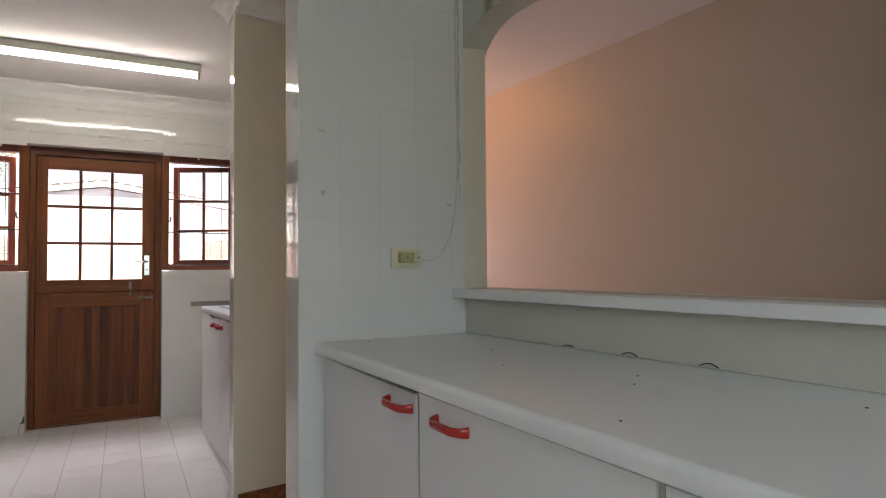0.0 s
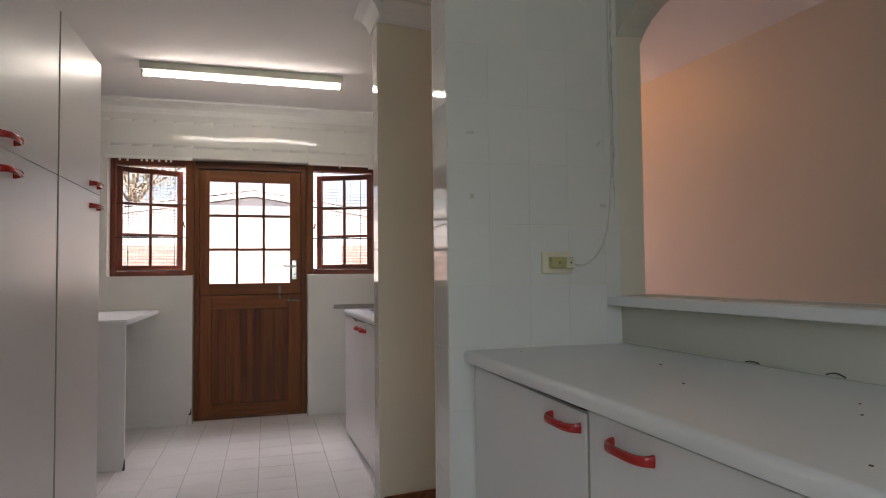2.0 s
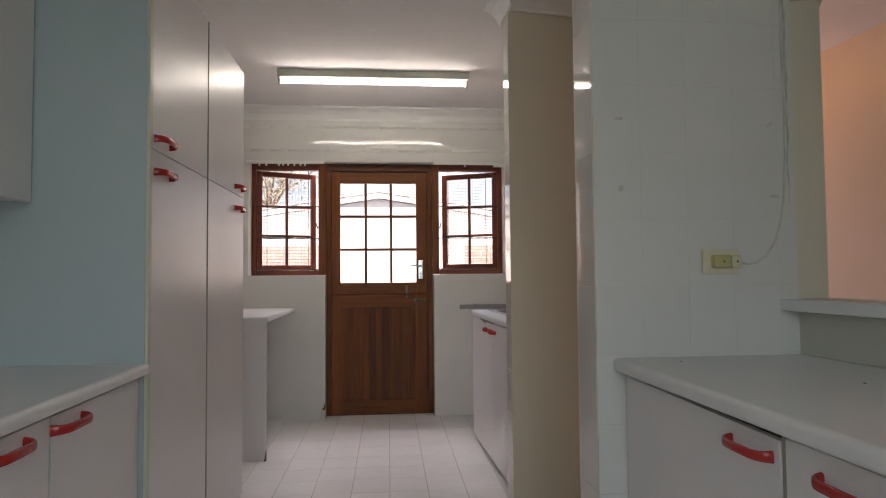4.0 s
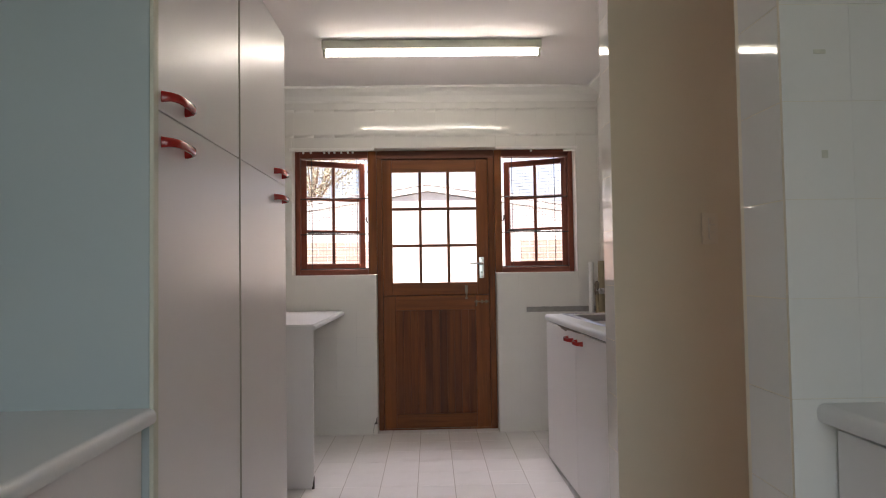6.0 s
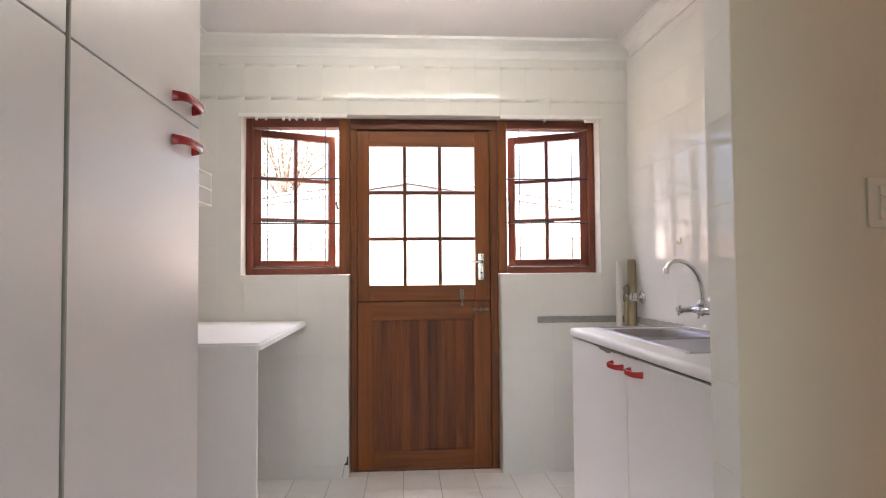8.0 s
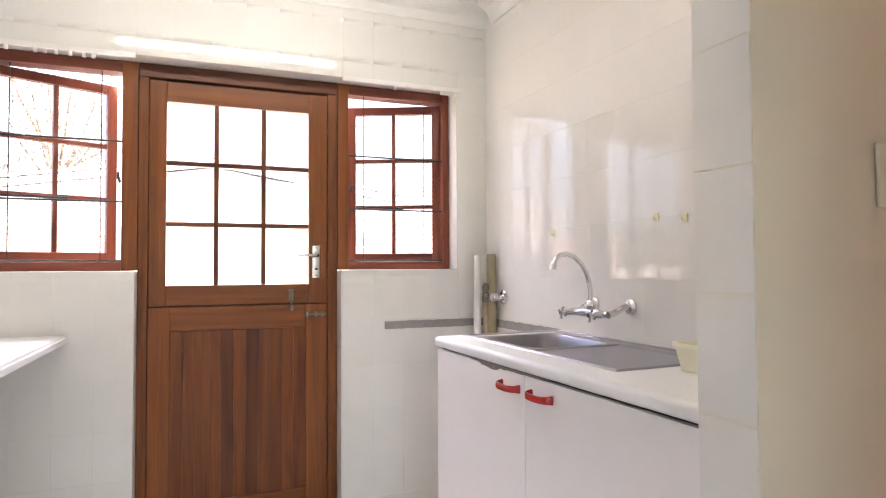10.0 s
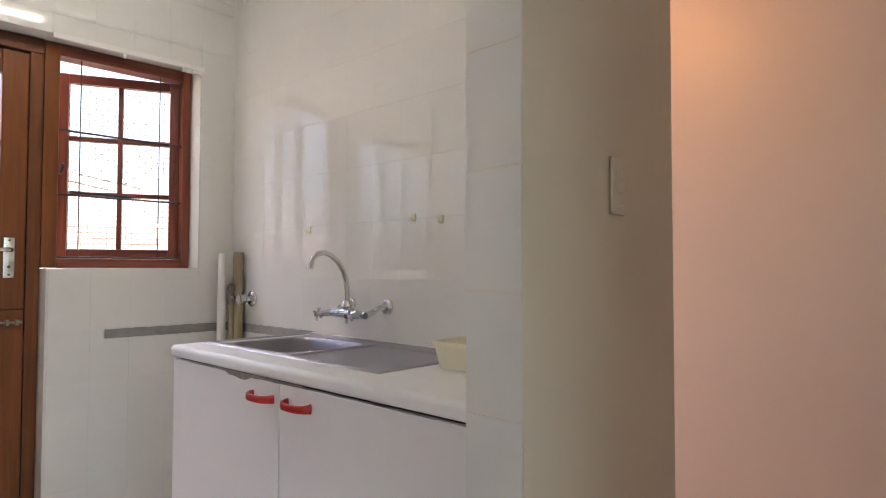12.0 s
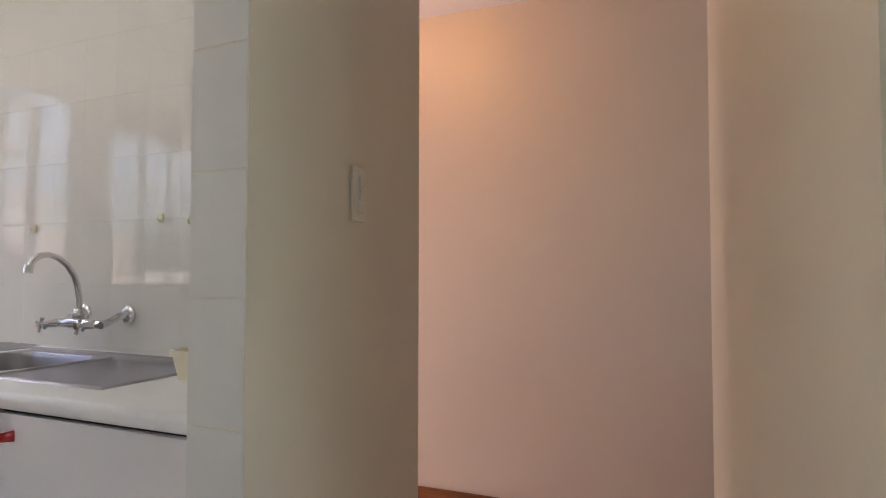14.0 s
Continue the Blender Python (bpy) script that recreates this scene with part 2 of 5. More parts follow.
def box(name, x0, x1, y0, y1, z0, z1, material, parent=None, bevel=0.002, seg=1, label=""):
    bm = bmesh.new()
    box_bm(bm, min(x0, x1), max(x0, x1), min(y0, y1), max(y0, y1), min(z0, z1), max(z0, z1), bevel, seg)
    return finish(name, bm, material, parent, label, smooth=seg > 1)


def thing(name, x, y, z, label, category, group="", kind=""):
    ob = new(name)
    ob.empty_display_size = 0.1
    ob.location = (x, y, z)
    return tagged(ob, label, category, group, kind)


def world_part(ob, parent):
    """Give a part built in world coordinates to a thing whose base lies elsewhere."""
    ob.parent = parent
    ob.matrix_parent_inverse = parent.matrix_basis.inverted()
    return ob


def wbox(name, x0, x1, y0, y1, z0, z1, material, parent, bevel=0.002, seg=1, label=""):
    return world_part(box(name, x0, x1, y0, y1, z0, z1, material, None, bevel, seg, label), parent)


def tube_bm(bm, pts, radius, seg=12, cap=True):
    """A round tube along points."""
    pts = [Vector(p) for p in pts]
    rings = []
    up = None
    for i, p in enumerate(pts):
        d = (pts[min(i + 1, len(pts) - 1)] - pts[max(i - 1, 0)]).normalized()
        if up is None:
            up = Vector((0, 0, 1)) if abs(d.z) < 0.9 else Vector((1, 0, 0))
        side = d.cross(up).normalized()
        up = side.cross(d).normalized()
        r = radius[i] if isinstance(radius, (list, tuple)) else radius
        rings.append([bm.verts.new(p + r * (math.cos(a) * side + math.sin(a) * up)) for a in [2 * math.pi * k / seg for k in range(seg)]])
    for a, b in zip(rings, rings[1:]):
        for k in range(seg):
            bm.faces.new((a[k], a[(k + 1) % seg], b[(k + 1) % seg], b[k]))
    if cap:
        bm.faces.new(rings[0][::-1])
        bm.faces.new(rings[-1])


def tube(name, pts, radius, material, parent=None, seg=12, label=""):
    bm = bmesh.new()
    tube_bm(bm, pts, radius, seg)
    ob = finish(name, bm, material, None, label, smooth=True)
    return world_part(ob, parent) if parent else ob


def prism(name, outline, z0, z1, material, parent=None, bevel=0.0):
    """An upright prism on a plan outline."""
    bm = bmesh.new()
    vs = [bm.verts.new((x, y, z0)) for x, y in outline]
    f = bm.faces.new(vs)
    r = bmesh.ops.extrude_face_region(bm, geom=[f])
    bmesh.ops.translate(bm, vec=(0, 0, z1 - z0), verts=[v for v in r["geom"] if isinstance(v, bmesh.types.BMVert)])
    if bevel:
        bmesh.ops.bevel(bm, geom=bm.edges[:], offset=bevel, segments=2, affect="EDGES")
    return finish(name, bm, material, parent)


def sweep_profile(name, profile, a, b, inward, material):
    """A moulding: profile of (out from the wall, height) swept from a to b, out along inward."""
    bm = bmesh.new()
    ends = []
    for p in (a, b):
        ends.append([bm.verts.new((p[0] + inward[0] * o, p[1] + inward[1] * o, h)) for o, h in profile])
    k = len(profile)
    for i in range(k):
        bm.faces.new((ends[0][i], ends[0][(i + 1) % k], ends[1][(i + 1) % k], ends[1][i]))
    bm.faces.new(ends[0])
    bm.faces.new(ends[1][::-1])
    return finish(name, bm, material)


def structure(ob, label, category):
    return tagged(ob, label, category, "", "structure")


# ---- the room ----
CEIL = 2.55
XL, XS, XR = -1.31, 1.285, 1.33        # left wall, wall by the sink, hatch wall
YB, YW = -6.8, -0.10                    # wall behind, wall of the door
YP0, YP1 = -3.3275, -3.148                # pier
YS0, YS1 = -2.292, -2.187               # stub wall by the sink
XP, XE = 0.734, 0.682                    # ends of pier and stub
floor = structure(box("floor", XL - 0.2, 3.2, YB - 0.2, 0.0, -0.12, -0.0014, M_FGROUT, bevel=0), "cream glazed square floor tiles with dark joints", "floor")
ceiling = structure(box("ceiling", XL - 0.2, 1.9, YB - 0.2, 0.15, CEIL, CEIL + 0.12, M_CEIL, bevel=0), "white painted plaster ceiling", "ceiling")
wall_left = structure(box("wall_left", XL - 0.22, XL + 0.0075, YB, 0.15, -0.1, CEIL, M_GROUT, bevel=0), "white tiled kitchen wall", "wall")


def wall_with_openings(name, axis, face, back, u0, u1, z0, z1, holes, material, label):
    """A wall slab whose openings go right through; holes are (u0, u1, z0, z1)."""
    us = sorted({u0, u1, *[h[0] for h in holes], *[h[1] for h in holes]})
    zs = sorted({z0, z1, *[h[2] for h in holes], *[h[3] for h in holes]})
    solid = {}
    for i in range(len(us) - 1):
        for j in range(len(zs) - 1):
            um, zm = (us[i] + us[i + 1]) / 2, (zs[j] + zs[j + 1]) / 2
            solid[i, j] = not any(h[0] < um < h[1] and h[2] < zm < h[3] for h in holes)
    bm = bmesh.new()
    verts = {}

    def v(i, j, d):
        if (i, j, d) not in verts:
            w = face if d == 0 else back
            verts[i, j, d] = bm.verts.new((us[i], w, zs[j]) if axis == "y" else (w, us[i], zs[j]))
        return verts[i, j, d]

    for (i, j), s in solid.items():
        if not s:
            continue
        for d in (0, 1):
            bm.faces.new((v(i, j, d), v(i + 1, j, d), v(i + 1, j + 1, d), v(i, j + 1, d)))
        for di, dj, a, b in ((-1, 0, (i, j), (i, j + 1)), (1, 0, (i + 1, j), (i + 1, j + 1)), (0, -1, (i, j), (i + 1, j)), (0, 1, (i, j + 1), (i + 1, j + 1))):
            if not solid.get((i + di, j + dj)):
                bm.faces.new((v(*a, 0), v(*b, 0), v(*b, 1), v(*a, 1)))
    return structure(finish(name, bm, material), label, "wall")


DOOR_HOLES = [(-0.428, 0.466, -0.1, 2.105), (-1.042, -0.428, 1.165, 2.105), (0.466, 1.068, 1.165, 2.105)]
wall_north = wall_with_openings("wall_north", "y", YW - 0.0075, 0.15, XL - 0.22, XS + 0.2, -0.1, CEIL, DOOR_HOLES, M_GROUT, "white tiled wall with stable door and side windows")
wall_sink = structure(box("wall_sink", XS - 0.0075, XS + 0.19, YS0 + 0.13, YW, -0.1, CEIL, M_GROUT, bevel=0), "white tiled wall behind the sink", "wall")
wall_rear = wall_with_openings("wall_rear", "y", YB, YB - 0.22, XL - 0.22, 1.9, -0.1, CEIL, [(-0.8, 1.0, 1.0, 2.2)], M_REAR, "plain white plastered wall with a wide window opening")

# stub wall beside the sink, tiled end, cream face with eased corners
stub = prism("wall_stub", [(XE - 0.0075, YS1 + 0.02), (XE - 0.0075, YS0 - 0.001), (1.475, YS0 + 0.110), (1.492, YS0 + 0.117), (1.500, YS0 + 0.135), (1.500, -1.95), (1.32, -1.95), (1.32, YS1 + 0.02)], -0.1, CEIL, M_CREAM)
structure(stub, "cream painted end wall beside the sink", "wall")

# pier between hatch and passage opening, its passage side slightly splayed and rounded
arc = [(1.41 + 0.09 * math.cos(a), -3.04 + 0.085 * math.sin(a)) for a in [radians(v) for v in (0, 20, 40, 60, 80, 95)]]
pier = prism("wall_pier", [(XP - 0.0075, YP1), (XP - 0.0075, YP0 - 0.0075), (1.49, YP0 - 0.0075)] + arc, -0.1, CEIL, M_CREAM)
structure(pier, "cream plastered pier between hatch and passage", "wall")

# hatch wall with a rounded opening
def hatch_wall():
    y0, y1, zt, zs, ry = -5.25, -3.30, 2.11, 1.056, 0.26
    bm = bmesh.new()
    rz = 0.22
    ring = [(y1, zs)]
    for k in range(11):
        a = radians(90 * k / 10)
        ring.append((y1 - ry + ry * math.cos(a), zt - rz + rz * math.sin(a)))
    for k in range(11):
        a = radians(90 + 90 * k / 10)
        ring.append((y0 + ry + ry * math.cos(a), zt - rz + rz * math.sin(a)))
    ring.append((y0, zs))
    outer0, outer1, zb, zc = YB - 0.3, y1, -0.13, CEIL
    # one closed outline: outer rectangle with the opening joined as quads
    def slab(poly):
        f0 = [bm.verts.new((XR, y, z)) for y, z in poly]
        f = bm.faces.new(f0)
        r = bmesh.ops.extrude_face_region(bm, geom=[f])
        bmesh.ops.translate(bm, vec=(0.115, 0, 0), verts=[g for g in r["geom"] if isinstance(g, bmesh.types.BMVert)])
    slab([(outer0, zb), (outer1 + 0.0, zb), (outer1, zs), (outer0, zs)])
    slab([(outer0, zs), (y0, zs), (y0, zt - rz), (y0, zc), (outer0, zc)])
    top = ring[1:-1]
    for a, b in zip(top, top[1:]):
        if abs(a[0] - b[0]) > 1e-5:
            slab([(a[0], a[1]), (a[0], zc), (b[0], zc), (b[0], b[1])])
    bmesh.ops.remove_doubles(bm, verts=bm.verts[:], dist=1e-4)
    # inner faces shared by two slabs go
    seen = {}
    for f in bm.faces[:]:
        c = f.calc_center_median()
        k2 = (round(c.x, 4), round(c.y, 4), round(c.z, 4))
        seen.setdefault(k2, []).append(f)
    bmesh.ops.delete(bm, geom=[f for fs in seen.values() if len(fs) > 1 for f in fs], context="FACES")
    return finish("wall_hatch", bm, M_HATCH, smooth=True)


structure(hatch_wall(), "grey-white wall with a rounded serving hatch", "wall")

# the passage beyond
# its far wall runs slightly askew
def passage_x(y):
    return 2.68 + (-1.5 - y) * 0.06
far = prism("wall_passage", [(passage_x(1.5), 1.5), (passage_x(-6.8), -6.8), (passage_x(-6.8) + 0.2, -6.8), (passage_x(1.5) + 0.2, 1.5)], -0.1, CEIL, M_PEACH)
structure(far, "peach painted passage wall", "wall")
structure(box("wall_passage_end", XS + 0.12, 3.3, -6.9, -6.7, -0.1, CEIL, M_PEACH, bevel=0), "peach painted end wall of the passage", "wall")
wall_with_openings("wall_passage_north", "y", 1.3, 1.5, XS + 0.2, 3.0, -0.1, CEIL, [(1.65, 2.55, 0.55, 1.85)], M_PEACH, "peach passage end wall with window opening")
structure(box("wall_passage_inner", XS + 0.12, XS + 0.2, 0.15, 1.3, -0.1, CEIL, M_PEACH, bevel=0), "peach painted passage side wall", "wall")
structure(box("ceiling_passage", 1.5, 3.3, -6.9, 1.5, 2.485, 2.66, M_CEIL, bevel=0), "white painted passage ceiling", "ceiling")
structure(box("ceiling_opening", XS + 0.05, 1.5, -3.1, YS0 + 0.1, 2.488, CEIL, M_CEIL, bevel=0), "white ceiling strip over the passage opening", "ceiling")
structure(box("floor_passage", XS, 3.3, -0.01, 1.5, -0.12, -0.003, M_FTILE, bevel=0), "cream tiled passage floor", "floor")
sk = prism("baseboard_passage", [(passage_x(1.3) - 0.018, 1.3), (passage_x(-6.7) - 0.018, -6.7), (passage_x(-6.7) - 0.002, -6.7), (passage_x(1.3) - 0.002, 1.3)], -0.003, 0.092, M_SKIRT)
structure(sk, "brown wooden skirting board", "baseboard")
structure(box("baseboard_stub", XE + 0.012, 1.45, YS0 - 0.016, YS0 - 0.001, -0.003, 0.07, M_SKIRT, bevel=0.003), "brown wooden skirting board on the end wall", "baseboard")

COVE = [(0.002, CEIL - 0.105), (0.014, CEIL - 0.105), (0.016, CEIL - 0.09), (0.03, CEIL - 0.06), (0.052, CEIL - 0.036), (0.082, CEIL - 0.02), (0.094, CEIL - 0.018), (0.094, CEIL - 0.001), (0.002, CEIL - 0.001)]
for nm, a, b, inward in (
    ("trim_cornice_north", (XL, YW), (XS, YW), (0, -1)),
    ("trim_cornice_sink", (XS, YW - 0.095), (XS, YS1 + 0.02), (-1, 0)),
    ("trim_cornice_left", (XL, YW - 0.095), (XL, YB), (1, 0)),
    ("trim_cornice_stub", (XE, YS0), (1.46, YS0), (0, -1)),
    ("trim_cornice_stub_end", (XE, YS0 - 0.094), (XE, YS1 + 0.094), (-1, 0)),
    ("trim_cornice_stub_back", (XE, YS1 + 0.02), (XS - 0.1, YS1 + 0.02), (0, 1)),
):
    structure(sweep_profile(nm, COVE, a, b, inward, M_CORNICE), "white plaster cove cornice", "cornice")


# ---- handles and cupboards ----
def bow_handle(name, length, material=M_RED):
    """A flat plastic bow handle along y, standing out along +x, centred."""
    bm = bmesh.new()
    h = length / 2
    path = [(-h, 0.001), (-h + 0.002, 0.012), (-h + 0.007, 0.021), (-h + 0.018, 0.028), (-h + 0.030, 0.031), (0, 0.032), (h - 0.030, 0.031), (h - 0.018, 0.028), (h - 0.007, 0.021), (h - 0.002, 0.012), (h, 0.001)]
    rings = []
    for i, (y, x) in enumerate(path):
        a, b = path[max(i - 1, 0)], path[min(i + 1, len(path) - 1)]
        d = Vector((b[1] - a[1], b[0] - a[0])).normalized()
        n = Vector((d.y, -d.x))
        t, w = 0.0055, 0.0095 + 0.003 * abs(2 * i / (len(path) - 1) - 1) ** 3
        ring = []
        for k in range(10):
            ang = 2 * math.pi * k / 10
            cx, cz = math.cos(ang), math.sin(ang)
            cx = math.copysign(abs(cx) ** 0.7, cx)
            cz = math.copysign(abs(cz) ** 0.6, cz)
            ring.append(bm.verts.new((x + n.x * t * cx, y + n.y * t * cx, w * cz)))
        rings.append(ring)
    for a, b in zip(rings, rings[1:]):
        for k in range(10):
            bm.faces.new((a[k], a[(k + 1) % 10], b[(k + 1) % 10], b[k]))
    bm.faces.new(rings[0])
    bm.faces.new(rings[-1][::-1])
    return finish(name, bm, material, smooth=True)


def handle_on(door, x, y, z, flip=False, length=0.136):
    ob = bow_handle("handle", length)
    ob["label"] = "glossy red plastic bow handle"
    ob.matrix_basis = pose(x, y, z, 0, 0, 180 if flip else 0)
    world_part(ob, door)
    return ob


def cupboard_door(name, x0, x1, y0, y1, z0, z1, parent, label=""):
    return wbox(name, x0, x1, y0, y1, z0, z1, M_MELAMINE, parent, bevel=0.0025, seg=2, label=label)


# tall cupboards on the left
TX = -0.620
for y0, y1, hy, label in ((-3.270, -2.684, -3.185, "tall white melamine larder cupboard, doors shut, next to the worktop"), (-2.676, -2.047, -2.175, "tall white melamine larder cupboard, doors shut, next to the utility end")):
    cup = thing("tall_cupboard", (XL + TX) / 2, (y0 + y1) / 2, 0, label, "cupboard", "tall cupboards")
    wbox("body", XL - 0.03, TX - 0.021, y0, y1, 0.10, 2.185, M_MELAMINE, cup, bevel=0.001)
    wbox("plinth", XL - 0.03, TX - 0.06, y0, y1, 0.0, 0.10, M_EDGE_SHADE, cup, bevel=0.001, label="dark recessed plinth")
    lower = cupboard_door("door", TX - 0.019, TX, y0 + 0.002, y1 - 0.002, 0.105, 1.5525, cup)
    upper = cupboard_door("door", TX - 0.019, TX, y0 + 0.002, y1 - 0.002, 1.5555, 2.185, cup)
    handle_on(lower, TX, hy, 1.486)
    handle_on(upper, TX, hy, 1.587)
tp = thing("tall_end_panel", -0.98, -3.3, 0, "melamine end panel, tinted blue-grey for cool daylight, with yellowed edging beside the tall cupboard", "panel")
wbox("panel", XL - 0.03, TX - 0.006, -3.297, -3.274, 0.0, 2.195, M_PANEL_COOL, tp, bevel=0.001)
wbox("edging", TX - 0.0055, TX + 0.004, -3.2975, -3.2735, 0.0, 2.195, M_EDGING, tp, bevel=0.0015, label="pale yellowed edging strip")
tagged(box("cupboard_filler", TX - 0.02, TX + 0.003, -2.6822, -2.6778, 0.1, 2.185, M_STRIP, None, 0.001), "slim grey-white cover strip between tall cupboards", "trim strip")


def worktop(name, x0, x1, y0, y1, z0, z1, front, label):
    """A laminate top with a post-formed front edge: front is '+x', '-x' or 'none'."""
    bm = bmesh.new()
    r = 0.016
    prof = []
    for k in range(7):
        a = radians(90 - 90 * k / 6)
        prof.append((-r + r * math.cos(a), -r + r * math.sin(a)))
    pts = [(px, z1 + pz) for px, pz in prof] + [(0.0, z0 + 0.010), (-0.003, z0 + 0.003), (-0.010, z0)]
    outline = ([(x1 + px, pz) for px, pz in pts] + [(x0, z0), (x0, z1)]) if front == "+x" else ([(x0 - px, pz) for px, pz in pts] + [(x1, z0), (x1, z1)])
    ends = [[bm.verts.new((x, y, z)) for x, z in outline] for y in (y0, y1)]
    k = len(outline)
    for i in range(k):
        bm.faces.new((ends[0][i], ends[0][(i + 1) % k], ends[1][(i + 1) % k], ends[1][i]))
    bm.faces.new(ends[0])
    bm.faces.new(ends[1][::-1])
    return tagged(finish(name, bm, M_TOP, smooth=True), label, "worktop")


# base units on the left, with their top
LF = -0.637
for y0, y1, hy in ((-3.771, -3.303, -3.710), (-4.247, -3.779, -3.940), (-4.738, -4.27, -4.66), (-5.214, -4.746, -4.83)):
    unit = thing("base_cupboard", (XL + LF) / 2, (y0 + y1) / 2, 0, "white melamine base cupboard with red handle under a worktop", "cupboard", "left base cupboards")
    wbox("body", XL - 0.06, LF - 0.02, y0, y1, 0.10, 0.884, M_MELAMINE, unit, bevel=0.001)
    wbox("plinth", XL - 0.06, LF - 0.07, y0, y1, 0.0, 0.10, M_EDGE_SHADE, unit, bevel=0.001)
    d = cupboard_door("door", LF - 0.018, LF, y0 + 0.001, y1 - 0.001, 0.105, 0.874, unit)
    handle_on(d, LF, hy, 0.845)
worktop("worktop", XL - 0.06, -0.610, -5.22, -3.298, 0.884, 0.917, "+x", "white laminate worktop with rounded front edge on base cupboards")

# wall units on the left
for y0, y1 in ((-3.87, -3.30), (-4.46, -3.875), (-5.05, -4.465)):
    wu = thing("wall_cupboard", -1.1, (y0 + y1) / 2, 1.385, "white melamine wall cupboard above the worktop", "cupboard", "wall cupboards")
    wbox("body", XL - 0.06, -0.961, y0, y1, 1.389, 2.185, M_MELAMINE, wu, bevel=0.001)
    cupboard_door("door", -0.959, -0.940, y0 + 0.002, y1 - 0.002, 1.385, 2.185, wu)

# base units on the right under the hatch, with their top
RF = 0.754
for y0, y1, hy, lab in ((-4.047, -3.344, -3.957, "white melamine base cupboard with red handle beside the tiled pier"), (-4.793, -4.057, -4.222, "white melamine base cupboard with red handle under the hatch"), (-5.50, -4.803, -5.4, "white melamine base cupboard under the hatch")):
    unit = thing("base_cupboard", (XR + RF) / 2, (y0 + y1) / 2, 0, lab, "cupboard", "right base cupboards")
    wbox("body", RF + 0.02, XR - 0.002, y0, y1, 0.10, 0.84, M_MELAMINE, unit, bevel=0.001)
    wbox("plinth", RF + 0.07, XR - 0.002, y0, y1, 0.0, 0.10, M_EDGE_SHADE, unit, bevel=0.001)
    wbox("stile", RF + 0.004, RF + 0.021, y0 - 0.010, y0 + 0.002, 0.10, 0.84, M_STRIP, unit, bevel=0.001, label="yellowed aluminium edge strip")
    d = cupboard_door("door", RF, RF + 0.018, y0 + 0.003, y1 - 0.003, 0.105, 0.832, unit)
    if y1 > -3.4:
        # the door by the pier sags at its free edge
        # the black strip behind its top paints the gap's shadow in
        wbox("top_rail", RF + 0.0186, RF + 0.0196, y0 + 0.004, y1 - 0.004, 0.79, 0.843, M_EDGE_SHADE, unit, bevel=0)
        low = min(v.co.y for v in d.data.vertices)
        wide = max(v.co.y for v in d.data.vertices) - low
        for v in d.data.vertices:
            v.co.z -= 0.009 * (1 - (v.co.y - low) / wide)
    handle_on(d, RF, hy, 0.786, flip=True)
worktop("worktop", 0.718, XR + 0.06, -5.505, -3.340, 0.845, 0.885, "-x", "white laminate worktop with rounded front edge below the hatch")

# hatch ledge
ledge = wbox("board", 1.268, 1.525, -5.22, -3.306, 1.020, 1.054, M_TOP, tagged(thing("hatch_ledge", 1.4, -4.3, 1.02, "white laminate ledge shelf in the serving hatch", "shelf"), ""), bevel=0.004, seg=2)

# utility top on the left with its end panel
ut = thing("utility_counter", -0.98, -0.66, 0, "white laminate counter with one end panel and open knee space", "counter")
def rounded_top():
    bm = bmesh.new()
    x0, x1, y0, y1, z0, z1 = XL + 0.012, -0.668, -1.222, YW - 0.012, 0.876, 0.905
    out = [(x0, y1), (x0, y0)] + [(x1 - 0.02 + 0.02 * math.sin(radians(a)), y0 + 0.02 - 0.02 * math.cos(radians(a))) for a in (0, 30, 60, 90)] + [(x1, y1)]
    f = bm.faces.new([bm.verts.new((x, y, z0)) for x, y in out])
    r = bmesh.ops.extrude_face_region(bm, geom=[f])
    top = [g for g in r["geom"] if isinstance(g, bmesh.types.BMVert)]
    bmesh.ops.translate(bm, vec=(0, 0, z1 - z0), verts=top)
    es = [e for e in bm.edges if all(v.co.z > z1 - 1e-4 for v in e.verts)]
    bmesh.ops.bevel(bm, geom=es, offset=0.009, segments=3, affect="EDGES")
    return finish("top", bm, M_TOP, smooth=True)
world_part(rounded_top(), ut)
wbox("end_panel", XL + 0.012, -0.684, -1.204, -1.186, 0.004, 0.876, M_MELAMINE, ut, bevel=0.0015)
def worn_corner():
    bm = bmesh.new()
    prof = [(-0.6835, 0.001), (-0.697, 0.001), (-0.694, 0.014), (-0.690, 0.021), (-0.691, 0.034), (-0.687, 0.047), (-0.686, 0.062), (-0.6835, 0.070)]
    a = [bm.verts.new((x, -1.2050, z)) for x, z in prof]
    b = [bm.verts.new((x, -1.1850, z)) for x, z in prof]
    bm.faces.new(a)
    bm.faces.new(b[::-1])
    for i in range(len(prof)):
        bm.faces.new((a[i], a[(i + 1) % len(prof)], b[(i + 1) % len(prof)], b[i]))
    return world_part(finish("worn_corner", bm, M_EDGE_SHADE, None, "broken dark chipboard corner"), ut)
worn_corner()
wbox("wall_batten", XL + 0.012, XL + 0.04, -1.186, YW - 0.012, 0.83, 0.876, M_MELAMINE, ut, bevel=0.001)

